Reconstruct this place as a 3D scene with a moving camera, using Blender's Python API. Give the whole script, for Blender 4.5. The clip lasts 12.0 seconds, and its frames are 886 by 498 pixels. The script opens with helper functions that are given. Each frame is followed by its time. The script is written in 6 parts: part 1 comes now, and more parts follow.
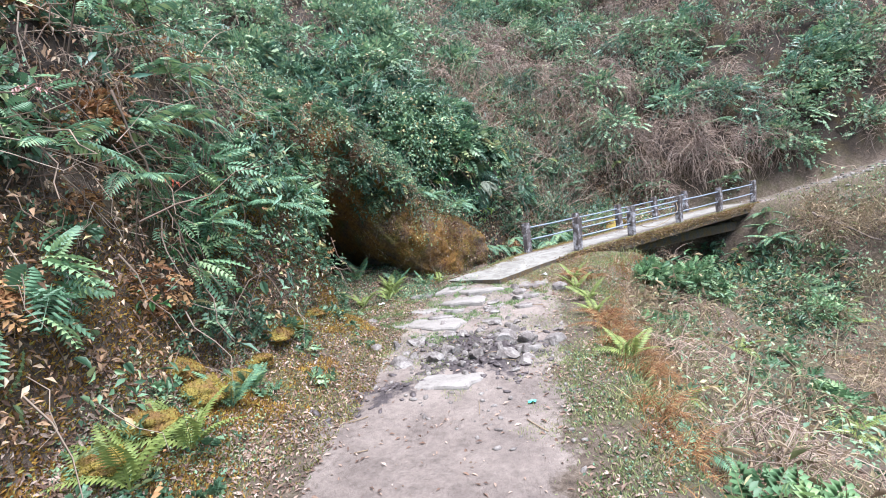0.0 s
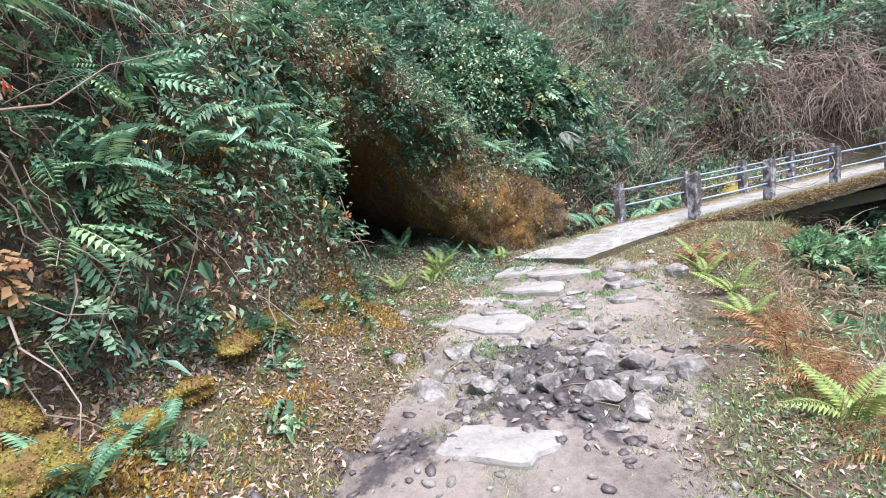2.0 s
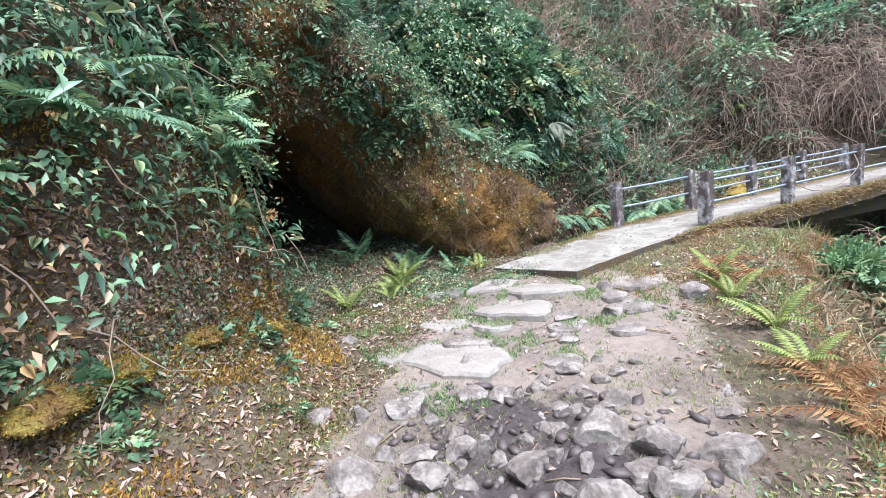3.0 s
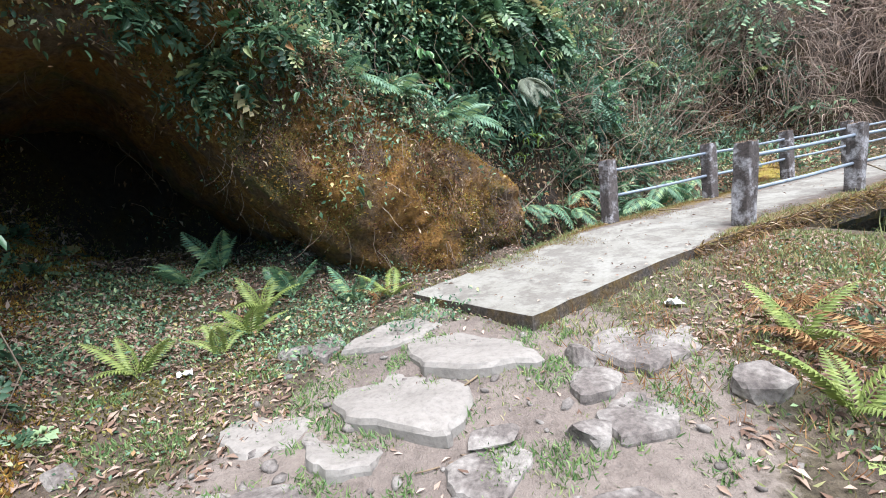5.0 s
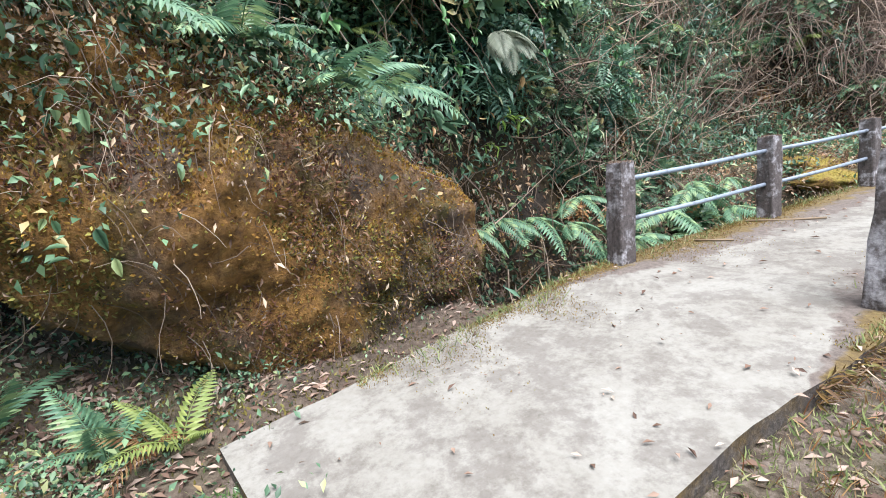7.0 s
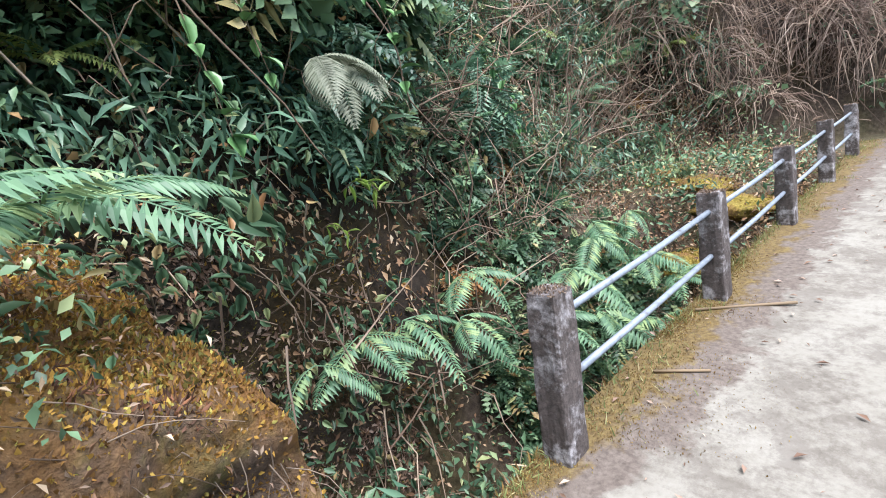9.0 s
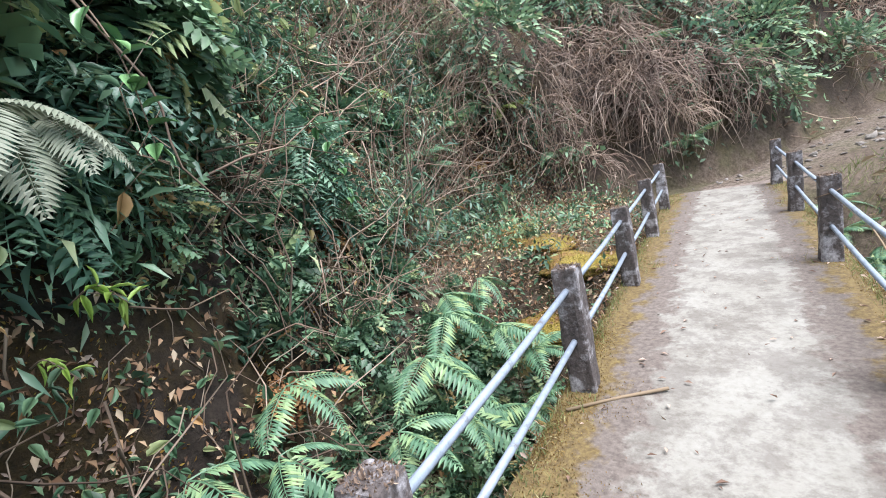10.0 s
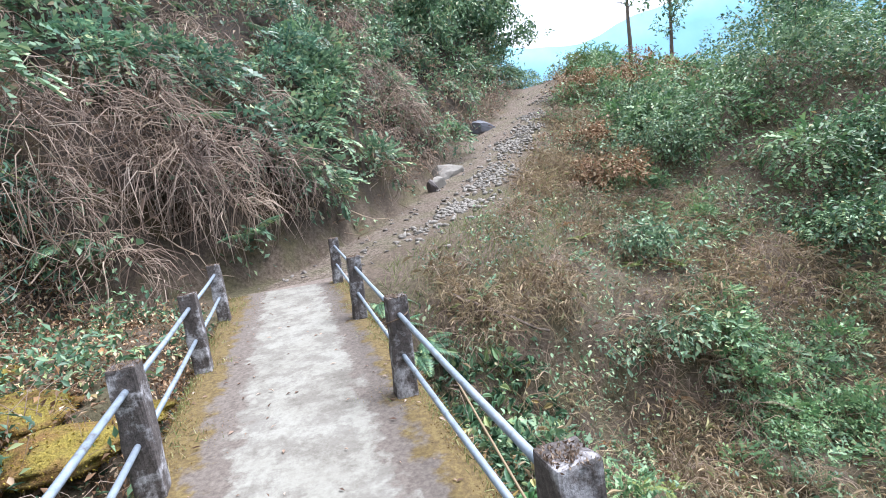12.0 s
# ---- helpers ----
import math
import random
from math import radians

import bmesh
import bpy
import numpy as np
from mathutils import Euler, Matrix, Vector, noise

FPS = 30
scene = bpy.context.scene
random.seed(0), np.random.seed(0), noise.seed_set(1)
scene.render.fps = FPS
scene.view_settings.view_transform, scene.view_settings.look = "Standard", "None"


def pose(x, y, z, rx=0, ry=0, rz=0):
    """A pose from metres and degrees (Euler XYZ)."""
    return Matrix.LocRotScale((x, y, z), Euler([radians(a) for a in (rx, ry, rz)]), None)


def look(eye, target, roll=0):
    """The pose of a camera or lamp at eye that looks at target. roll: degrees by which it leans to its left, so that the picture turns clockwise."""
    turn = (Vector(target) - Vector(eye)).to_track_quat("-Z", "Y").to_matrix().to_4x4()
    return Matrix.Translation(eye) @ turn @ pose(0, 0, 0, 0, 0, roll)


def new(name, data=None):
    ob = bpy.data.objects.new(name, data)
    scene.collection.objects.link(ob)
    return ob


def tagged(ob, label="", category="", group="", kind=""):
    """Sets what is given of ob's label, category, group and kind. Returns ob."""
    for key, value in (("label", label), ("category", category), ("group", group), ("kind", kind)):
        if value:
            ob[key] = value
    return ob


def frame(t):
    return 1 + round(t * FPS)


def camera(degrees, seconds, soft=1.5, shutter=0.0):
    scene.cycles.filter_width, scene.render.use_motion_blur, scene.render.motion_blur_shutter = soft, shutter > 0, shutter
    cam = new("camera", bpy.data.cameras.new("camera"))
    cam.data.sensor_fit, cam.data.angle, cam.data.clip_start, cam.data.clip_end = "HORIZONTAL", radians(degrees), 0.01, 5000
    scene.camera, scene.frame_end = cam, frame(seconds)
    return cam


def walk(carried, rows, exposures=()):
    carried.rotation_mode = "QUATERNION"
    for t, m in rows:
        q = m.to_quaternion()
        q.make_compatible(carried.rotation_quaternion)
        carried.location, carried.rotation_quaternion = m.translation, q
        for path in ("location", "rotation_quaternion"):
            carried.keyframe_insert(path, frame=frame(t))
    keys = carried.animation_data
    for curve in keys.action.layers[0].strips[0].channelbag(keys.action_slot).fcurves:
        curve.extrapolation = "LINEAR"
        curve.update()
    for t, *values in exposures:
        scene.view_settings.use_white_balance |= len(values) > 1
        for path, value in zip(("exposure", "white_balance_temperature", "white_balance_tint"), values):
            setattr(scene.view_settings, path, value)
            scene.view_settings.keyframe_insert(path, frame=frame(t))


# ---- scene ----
cam = camera(85.05, 12.0, soft=1.0)
walk(cam, [
    (0, look((9.444, -9.467, 0.921), (6.1765, -7.1662, 0.7530), -6.86)),
    (0.5, look((8.956, -9.117, 0.859), (5.5791, -6.9848, 0.6448), -6.34)),
    (1, look((8.492, -8.710, 0.820), (5.0375, -6.7091, 0.5659), -6.29)),
    (1.5, look((7.991, -8.311, 0.749), (4.4447, -6.4863, 0.4356), -6.45)),
    (2, look((7.440, -7.850, 0.711), (3.8585, -6.0983, 0.3855), -6.88)),
    (2.5, look((6.942, -7.409, 0.694), (3.3267, -5.7341, 0.3454), -6.75)),
    (3, look((6.370, -6.922, 0.680), (2.8279, -5.0960, 0.3349), -5.99)),
    (5, look((4.523, -4.838, 0.655), (1.0039, -3.0015, 0.1620), -5.99)),
    (5.5, look((4.120, -4.391, 0.672), (0.6701, -2.4393, 0.1373), -5.80)),
    (6, look((3.641, -3.866, 0.724), (0.1104, -2.0849, 0.1240), -5.78)),
    (6.5, look((3.240, -3.409, 0.809), (-0.2849, -1.6217, 0.1943), -4.95)),
    (8.5, look((1.410, -2.132, 1.313), (-1.8439, -0.0221, 0.3327), -7.56)),
    (9, look((1.269, -1.712, 1.514), (-1.6656, 0.8811, 0.7007), -8.53)),
    (9.5, look((1.081, -1.292, 1.535), (-1.3589, 1.8018, 0.8427), -8.52)),
    (10, look((0.888, -0.874, 1.589), (-1.1532, 2.5219, 1.0391), -9.82)),
    (10.5, look((0.824, -0.394, 1.658), (-0.7904, 3.2195, 1.0766), -8.37)),
    (11, look((0.678, 0.114, 1.632), (-0.3694, 3.9394, 1.1152), -7.84)),
    (11.5, look((0.717, 0.650, 1.665), (0.6154, 4.6238, 1.2166), -7.19)),
    (12, look((0.988, 1.021, 1.765), (2.1743, 4.8189, 1.3528), -7.25)),
], [(0, 1.3, 5850, 17), (2.5, 1.28, 5900, 17), (5, 1.15, 6050, 14), (9, 1.12, 6200, 16), (12, 1.15, 5900, 14)])

# ---- world, sun and exposure ----
world = bpy.data.worlds.new("overcast_sky")
scene.world = world
world.use_nodes = True
wn, wl = world.node_tree.nodes, world.node_tree.links
wn.clear()
w_sky = wn.new("ShaderNodeTexSky")
w_sky.sky_type, w_sky.sun_disc = "NISHITA", False
SUN_EL, SUN_AZ = radians(66), radians(95)
w_sky.sun_elevation, w_sky.sun_rotation = SUN_EL, SUN_AZ
w_sky.dust_density, w_sky.air_density = 4.0, 1.0
w_mix = wn.new("ShaderNodeMix")
w_mix.data_type = "RGBA"
w_mix.inputs["Factor"].default_value = 0.62
w_mix.inputs["B"].default_value = (10.4, 10.6, 10.7, 1)
w_bg = wn.new("ShaderNodeBackground")
w_bg.inputs["Strength"].default_value = 0.1
w_out = wn.new("ShaderNodeOutputWorld")
wl.new(w_sky.outputs["Color"], w_mix.inputs["A"])
wl.new(w_mix.outputs["Result"], w_bg.inputs["Color"])
wl.new(w_bg.outputs["Background"], w_out.inputs["Surface"])
sun_data = bpy.data.lights.new("sun", "SUN")
sun_data.energy, sun_data.angle, sun_data.color = 3.5, radians(40), (1.0, 0.97, 0.93)
sun = new("sun", sun_data)
sun.matrix_world = look((0, 0, 30), (-30 * math.cos(SUN_EL) * math.sin(SUN_AZ), -30 * math.cos(SUN_EL) * math.cos(SUN_AZ), 30 - 30 * math.sin(SUN_EL)))

# ---- numeric helpers ----
rng = np.random.default_rng(7)


def step(a, b, x):
    t = np.clip((np.asarray(x, float) - a) / (b - a), 0, 1)
    return t * t * (3 - 2 * t)


GRAIN = np.random.default_rng(3).random((64, 64, 64))


def grain(p, size):
    """Smooth value noise, -1 to 1, at points p (n, 3)."""
    q = np.asarray(p, float) / size + 100.0
    i = np.floor(q).astype(int)
    f = q - i
    f = f * f * (3 - 2 * f)
    out = 0.0
    for dx in (0, 1):
        for dy in (0, 1):
            for dz in (0, 1):
                w = (f[:, 0] if dx else 1 - f[:, 0]) * (f[:, 1] if dy else 1 - f[:, 1]) * (f[:, 2] if dz else 1 - f[:, 2])
                out = out + w * GRAIN[(i[:, 0] + dx) % 64, (i[:, 1] + dy) % 64, (i[:, 2] + dz) % 64]
    return out * 2 - 1


def fractal(p, size, octaves=3):
    return sum(grain(p, size / 2 ** o) / 2 ** o for o in range(octaves))


def unit(v):
    return v / np.maximum(np.linalg.norm(v, axis=-1, keepdims=True), 1e-9)


def along(line, x, y):
    """Distance to a polyline, the side (positive: right of it) and the place on it in knots."""
    line = np.array(line, float)
    best, side, place = np.full(x.shape, 1e9), np.ones(x.shape), np.zeros(x.shape)
    for n in range(len(line) - 1):
        a, b = line[n, :2], line[n + 1, :2]
        e = b - a
        t = np.clip(((x - a[0]) * e[0] + (y - a[1]) * e[1]) / (e @ e), 0, 1)
        dx, dy = x - a[0] - t * e[0], y - a[1] - t * e[1]
        d = np.hypot(dx, dy)
        near = d < best
        best = np.where(near, d, best)
        side = np.where(near, np.sign(e[1] * dx - e[0] * dy + 1e-12), side)
        place = np.where(near, n + t, place)
    return best, side, place


# ---- materials ----
def material(name, rough=0.8, metal=0.0, spec=0.5):
    m = bpy.data.materials.new(name)
    m.use_nodes = True
    b = m.node_tree.nodes["Principled BSDF"]
    b.inputs["Roughness"].default_value, b.inputs["Metallic"].default_value = rough, metal
    b.inputs["Specular IOR Level"].default_value = spec
    return m


def node(m, kind, **inputs):
    n = m.node_tree.nodes.new(kind)
    for k, v in inputs.items():
        n.inputs[k].default_value = v
    return n


def ramp(m, source, stops):
    r = m.node_tree.nodes.new("ShaderNodeValToRGB")
    els = r.color_ramp.elements
    while len(els) < len(stops):
        els.new(0.5)
    for e, (at, c) in zip(els, stops):
        e.position, e.color = at, (*c, 1)
    m.node_tree.links.new(source, r.inputs[0])
    return r.outputs[0]


def noise_of(m, scale, detail=6, rough=0.6, coords="Object", stretch=None):
    tc = m.node_tree.nodes.new("ShaderNodeTexCoord")
    src = tc.outputs[coords]
    if stretch:
        mp = m.node_tree.nodes.new("ShaderNodeMapping")
        mp.inputs["Scale"].default_value = stretch
        m.node_tree.links.new(src, mp.inputs["Vector"])
        src = mp.outputs["Vector"]
    n = node(m, "ShaderNodeTexNoise", Scale=scale, Detail=detail, Roughness=rough)
    m.node_tree.links.new(src, n.inputs["Vector"])
    return n.outputs["Fac"]


def mix(m, fac, a, b, kind="MIX"):
    n = m.node_tree.nodes.new("ShaderNodeMix")
    n.data_type, n.blend_type = "RGBA", kind
    for sock, v in (("Factor", fac), ("A", a), ("B", b)):
        if isinstance(v, bpy.types.NodeSocket):
            m.node_tree.links.new(v, n.inputs[sock])
        else:
            n.inputs[sock].default_value = v if sock == "Factor" else (*v, 1)
    return n.outputs["Result"]


def base(m, colour):
    m.node_tree.links.new(colour, m.node_tree.nodes["Principled BSDF"].inputs["Base Color"])


def bump(m, height, strength=0.5, distance=0.02):
    b = node(m, "ShaderNodeBump", Strength=strength, Distance=distance)
    m.node_tree.links.new(height, b.inputs["Height"])
    m.node_tree.links.new(b.outputs["Normal"], m.node_tree.nodes["Principled BSDF"].inputs["Normal"])


def island(m):
    return m.node_tree.nodes.new("ShaderNodeNewGeometry").outputs["Random Per Island"]


def leaf_material(name, stops, rough=0.45, patch=0.5, thin=0.22):
    """Leaves that differ one by one, and from patch to patch of the slope."""
    m = material(name, rough)
    a = ramp(m, island(m), stops)
    n = noise_of(m, 0.9, 3)
    dim = ramp(m, n, [(0.35, (0.42, 0.43, 0.48)), (0.65, (1.32, 1.27, 1.1))])
    c = mix(m, patch, a, mix(m, 1.0, a, dim, "MULTIPLY"))
    base(m, c)
    t = node(m, "ShaderNodeBsdfTranslucent")
    m.node_tree.links.new(c, t.inputs["Color"])
    both = node(m, "ShaderNodeMixShader", Fac=thin)
    m.node_tree.links.new(m.node_tree.nodes["Principled BSDF"].outputs[0], both.inputs[1])
    m.node_tree.links.new(t.outputs[0], both.inputs[2])
    m.node_tree.links.new(both.outputs[0], m.node_tree.nodes["Material Output"].inputs["Surface"])
    return m


M_GROUND = material("earth_litter_and_shade", 0.95)
n1 = noise_of(M_GROUND, 1.1, 5)
n2 = noise_of(M_GROUND, 14, 8, 0.7)
n3 = noise_of(M_GROUND, 60, 4, 0.7)
# Bank earth: dark humus, darkened further to stand for shade between the leaves.
shade_dark_soil = ramp(M_GROUND, n2, [(0.3, (0.0153, 0.0112, 0.00891)), (0.5, (0.0335, 0.0246, 0.0181)), (0.7, (0.0558, 0.0418, 0.0307))])
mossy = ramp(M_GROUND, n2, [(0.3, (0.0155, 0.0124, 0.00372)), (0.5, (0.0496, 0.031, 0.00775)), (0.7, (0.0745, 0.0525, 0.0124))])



def attribute(m, name):
    n = m.node_tree.nodes.new("ShaderNodeAttribute")
    n.attribute_name = name
    return n.outputs["Fac"]


def sums(m, kind, a, b):
    n = m.node_tree.nodes.new("ShaderNodeMath")
    n.operation = kind
    for sock, v in zip(n.inputs, (a, b)):
        if isinstance(v, bpy.types.NodeSocket):
            m.node_tree.links.new(v, sock)
        else:
            sock.default_value = v
    return n.outputs[0]


earth = mix(M_GROUND, ramp(M_GROUND, n1, [(0.48, (0, 0, 0)), (0.6, (0.8, 0.8, 0.8))]), shade_dark_soil, mossy)
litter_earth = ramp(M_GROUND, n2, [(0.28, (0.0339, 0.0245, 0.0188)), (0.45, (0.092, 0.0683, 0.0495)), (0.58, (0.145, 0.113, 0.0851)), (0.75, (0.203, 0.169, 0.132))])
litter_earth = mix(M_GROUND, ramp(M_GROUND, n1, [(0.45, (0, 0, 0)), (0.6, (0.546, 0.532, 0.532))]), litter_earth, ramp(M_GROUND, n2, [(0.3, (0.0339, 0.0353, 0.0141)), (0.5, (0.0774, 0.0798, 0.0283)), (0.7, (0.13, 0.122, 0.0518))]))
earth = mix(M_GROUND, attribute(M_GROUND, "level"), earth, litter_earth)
# trodden mud, pale where dry, with darker wet patches
m1 = noise_of(M_GROUND, 1.3, 5)
mud = ramp(M_GROUND, m1, [(0.36, (0.0897, 0.0713, 0.0636)), (0.46, (0.185, 0.153, 0.134)), (0.62, (0.302, 0.259, 0.224))])
mud = mix(M_GROUND, 0.5, mud, ramp(M_GROUND, n2, [(0.3, (0.116, 0.0954, 0.08)), (0.52, (0.261, 0.217, 0.188)), (0.75, (0.356, 0.312, 0.268))]))
wet = ramp(M_GROUND, n2, [(0.35, (0.035, 0.028, 0.03)), (0.6, (0.09, 0.075, 0.075)), (0.75, (0.2, 0.17, 0.16))])
churn = sums(M_GROUND, "ADD", attribute(M_GROUND, "churned"), sums(M_GROUND, "MULTIPLY", sums(M_GROUND, "SUBTRACT", noise_of(M_GROUND, 4.5, 5, 0.6), 0.5), 2.4))
mud = mix(M_GROUND, ramp(M_GROUND, churn, [(0.5, (0, 0, 0)), (0.75, (1, 1, 1))]), mud, wet)
tread = sums(M_GROUND, "ADD", attribute(M_GROUND, "trodden"), sums(M_GROUND, "MULTIPLY", sums(M_GROUND, "SUBTRACT", n2, 0.5), 0.9))
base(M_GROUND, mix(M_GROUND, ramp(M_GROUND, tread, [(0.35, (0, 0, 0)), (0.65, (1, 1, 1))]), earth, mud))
bump(M_GROUND, mix(M_GROUND, 0.5, n2, n3), 0.9, 0.06)

M_STONE = material("worn_pale_stone", 0.85)
n1 = noise_of(M_STONE, 3, 5)
n2 = noise_of(M_STONE, 30, 8, 0.7)
base(M_STONE, mix(M_STONE, 0.5, ramp(M_STONE, n1, [(0.3, (0.142, 0.128, 0.112)), (0.5, (0.238, 0.222, 0.199)), (0.7, (0.294, 0.278, 0.251))]),
                  ramp(M_STONE, n2, [(0.3, (0.104, 0.0948, 0.085)), (0.5, (0.238, 0.222, 0.204)), (0.75, (0.314, 0.298, 0.268))])))
bump(M_STONE, n2, 0.5, 0.012)

M_DECK = material("worn_concrete", 0.9)
n1 = noise_of(M_DECK, 1.5, 6, 0.65)
n2 = noise_of(M_DECK, 26, 8, 0.7)
worn = mix(M_DECK, 0.45, ramp(M_DECK, n1, [(0.32, (0.124, 0.116, 0.103)), (0.46, (0.206, 0.203, 0.185)), (0.62, (0.253, 0.254, 0.238))]),
                   ramp(M_DECK, n2, [(0.3, (0.116, 0.109, 0.0919)), (0.5, (0.206, 0.204, 0.186)), (0.7, (0.261, 0.264, 0.246))]))
flake = ramp(M_DECK, noise_of(M_DECK, 3.4, 10, 0.78), [(0.44, (0, 0, 0)), (0.54, (1, 1, 1))])
worn = mix(M_DECK, flake, mix(M_DECK, 0.9, worn, (0.76, 0.72, 0.69), "MULTIPLY"), mix(M_DECK, 0.9, worn, (1.15, 1.14, 1.1), "MULTIPLY"))
dirt = ramp(M_DECK, n2, [(0.3, (0.07, 0.058, 0.05)), (0.5, (0.13, 0.11, 0.096)), (0.72, (0.19, 0.167, 0.147))])
mould = ramp(M_DECK, n2, [(0.3, (0.05, 0.035, 0.015)), (0.5, (0.125, 0.088, 0.034)), (0.72, (0.2, 0.16, 0.06))])
n3 = noise_of(M_DECK, 5, 6, 0.65)
margin = sums(M_DECK, "ADD", attribute(M_DECK, "edge"), sums(M_DECK, "MULTIPLY", sums(M_DECK, "SUBTRACT", n3, 0.5), 1.3))
dirty = mix(M_DECK, ramp(M_DECK, margin, [(-0.0, (0, 0, 0)), (0.16, (1, 1, 1))]), worn, dirt)
base(M_DECK, mix(M_DECK, ramp(M_DECK, margin, [(0.42, (0, 0, 0)), (0.6, (1, 1, 1))]), dirty, mould))
bump(M_DECK, n2, 0.5, 0.012)

M_POST = material("weathered_concrete_post", 0.85)
n1 = noise_of(M_POST, 5, 6, 0.7)
n2 = noise_of(M_POST, 38, 8, 0.7)
base(M_POST, mix(M_POST, ramp(M_POST, n1, [(0.5, (0, 0, 0)), (0.62, (1, 1, 1))]),
                 ramp(M_POST, n2, [(0.3, (0.03, 0.026, 0.026)), (0.7, (0.13, 0.11, 0.105))]),
                 ramp(M_POST, n2, [(0.35, (0.2, 0.19, 0.2)), (0.65, (0.5, 0.5, 0.53))])))
bump(M_POST, n2, 0.6, 0.015)

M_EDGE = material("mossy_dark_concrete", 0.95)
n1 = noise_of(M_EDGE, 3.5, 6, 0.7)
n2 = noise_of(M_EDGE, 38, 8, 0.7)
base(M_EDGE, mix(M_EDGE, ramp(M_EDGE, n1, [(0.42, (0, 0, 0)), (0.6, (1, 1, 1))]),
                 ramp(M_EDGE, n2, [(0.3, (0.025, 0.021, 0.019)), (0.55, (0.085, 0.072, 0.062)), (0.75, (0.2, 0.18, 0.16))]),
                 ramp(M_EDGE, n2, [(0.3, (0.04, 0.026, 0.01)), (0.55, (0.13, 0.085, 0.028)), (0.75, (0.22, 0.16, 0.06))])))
bump(M_EDGE, n2, 0.8, 0.02)

M_RAIL = material("pale_blue_painted_pipe", 0.5)
n1 = noise_of(M_RAIL, 12, 6, 0.7)
base(M_RAIL, ramp(M_RAIL, n1, [(0.3, (0.124, 0.118, 0.123)), (0.42, (0.211, 0.26, 0.321)), (0.7, (0.31, 0.372, 0.45))]))

M_ROCK = material("mossy_rock", 0.95)
n1 = noise_of(M_ROCK, 1.3, 5, 0.6)
n2 = noise_of(M_ROCK, 16, 8, 0.72)
n3 = noise_of(M_ROCK, 75, 4, 0.7)
rock = ramp(M_ROCK, n2, [(0.3, (0.045, 0.0336, 0.026)), (0.55, (0.18, 0.126, 0.0884)), (0.75, (0.315, 0.231, 0.156))])
rust = ramp(M_ROCK, n2, [(0.3, (0.0875, 0.0427, 0.0143)), (0.5, (0.275, 0.134, 0.03)), (0.72, (0.451, 0.243, 0.0598))])
lichen = ramp(M_ROCK, n2, [(0.3, (0.05, 0.045, 0.0168)), (0.52, (0.163, 0.144, 0.048)), (0.72, (0.288, 0.25, 0.096))])
rock = mix(M_ROCK, ramp(M_ROCK, noise_of(M_ROCK, 2.7, 5, 0.65), [(0.46, (0, 0, 0)), (0.56, (0.9, 0.9, 0.9))]), rock, lichen)
base(M_ROCK, mix(M_ROCK, ramp(M_ROCK, n1, [(0.4, (0, 0, 0)), (0.56, (0.9, 0.9, 0.9))]), rock, rust))
bump(M_ROCK, mix(M_ROCK, 0.4, n2, n3), 1.0, 0.08)

GREENS = [(0.0, (0.0384, 0.087, 0.0522)), (0.3, (0.084, 0.174, 0.102)), (0.6, (0.144, 0.278, 0.162)), (0.82, (0.24, 0.383, 0.215)), (0.95, (0.408, 0.476, 0.232)), (1.0, (0.48, 0.255, 0.128))]
M_LEAF = leaf_material("broad_green_leaves", GREENS)
M_LEAF_BLUE = leaf_material("bluish_green_leaves", [(0.0, (0.061, 0.144, 0.101)), (0.5, (0.134, 0.276, 0.193)), (0.88, (0.244, 0.414, 0.286)), (1.0, (0.439, 0.483, 0.275))], 0.4, 0.6)
M_LEAF_FAR = leaf_material("far_green_leaves", [(0.0, (0.0625, 0.123, 0.0772)), (0.35, (0.138, 0.252, 0.154)), (0.7, (0.237, 0.386, 0.234)), (0.92, (0.362, 0.48, 0.281)), (1.0, (0.525, 0.445, 0.292))], 0.55, 0.6)
M_FERN = leaf_material("fern_green", [(0.0, (0.0897, 0.199, 0.119)), (0.5, (0.161, 0.314, 0.177)), (1.0, (0.305, 0.431, 0.197))], 0.5, 0.2)
M_FERN_YELLOW = leaf_material("fern_yellow_green", [(0.0, (0.184, 0.253, 0.069)), (1.0, (0.299, 0.368, 0.103))], 0.55, 0.2)
M_DRY = leaf_material("dry_brown_leaves", [(0.0, (0.0913, 0.0532, 0.0335)), (0.4, (0.244, 0.144, 0.0837)), (0.75, (0.425, 0.289, 0.175)), (1.0, (0.699, 0.578, 0.425))], 0.8, 0.3)
M_DRY_DARK = leaf_material("dead_bracken", [(0.0, (0.09, 0.06, 0.045)), (0.5, (0.24, 0.17, 0.125)), (1.0, (0.42, 0.33, 0.25))], 0.85, 0.3)
M_TWIG = leaf_material("dry_twigs", [(0.0, (0.08, 0.055, 0.04)), (0.5, (0.24, 0.18, 0.135)), (1.0, (0.46, 0.38, 0.3))], 0.9, 0.3)
M_MOSS = leaf_material("orange_moss", [(0.0, (0.138, 0.072, 0.0198)), (0.4, (0.331, 0.18, 0.0396)), (0.8, (0.497, 0.317, 0.066)), (1.0, (0.469, 0.461, 0.132))], 0.95, 0.4)
M_FAR_DRY = leaf_material("grey_brown_dead_stems", [(0.0, (0.132, 0.092, 0.069)), (0.5, (0.348, 0.253, 0.196)), (1.0, (0.6, 0.483, 0.391))], 0.9, 0.3)
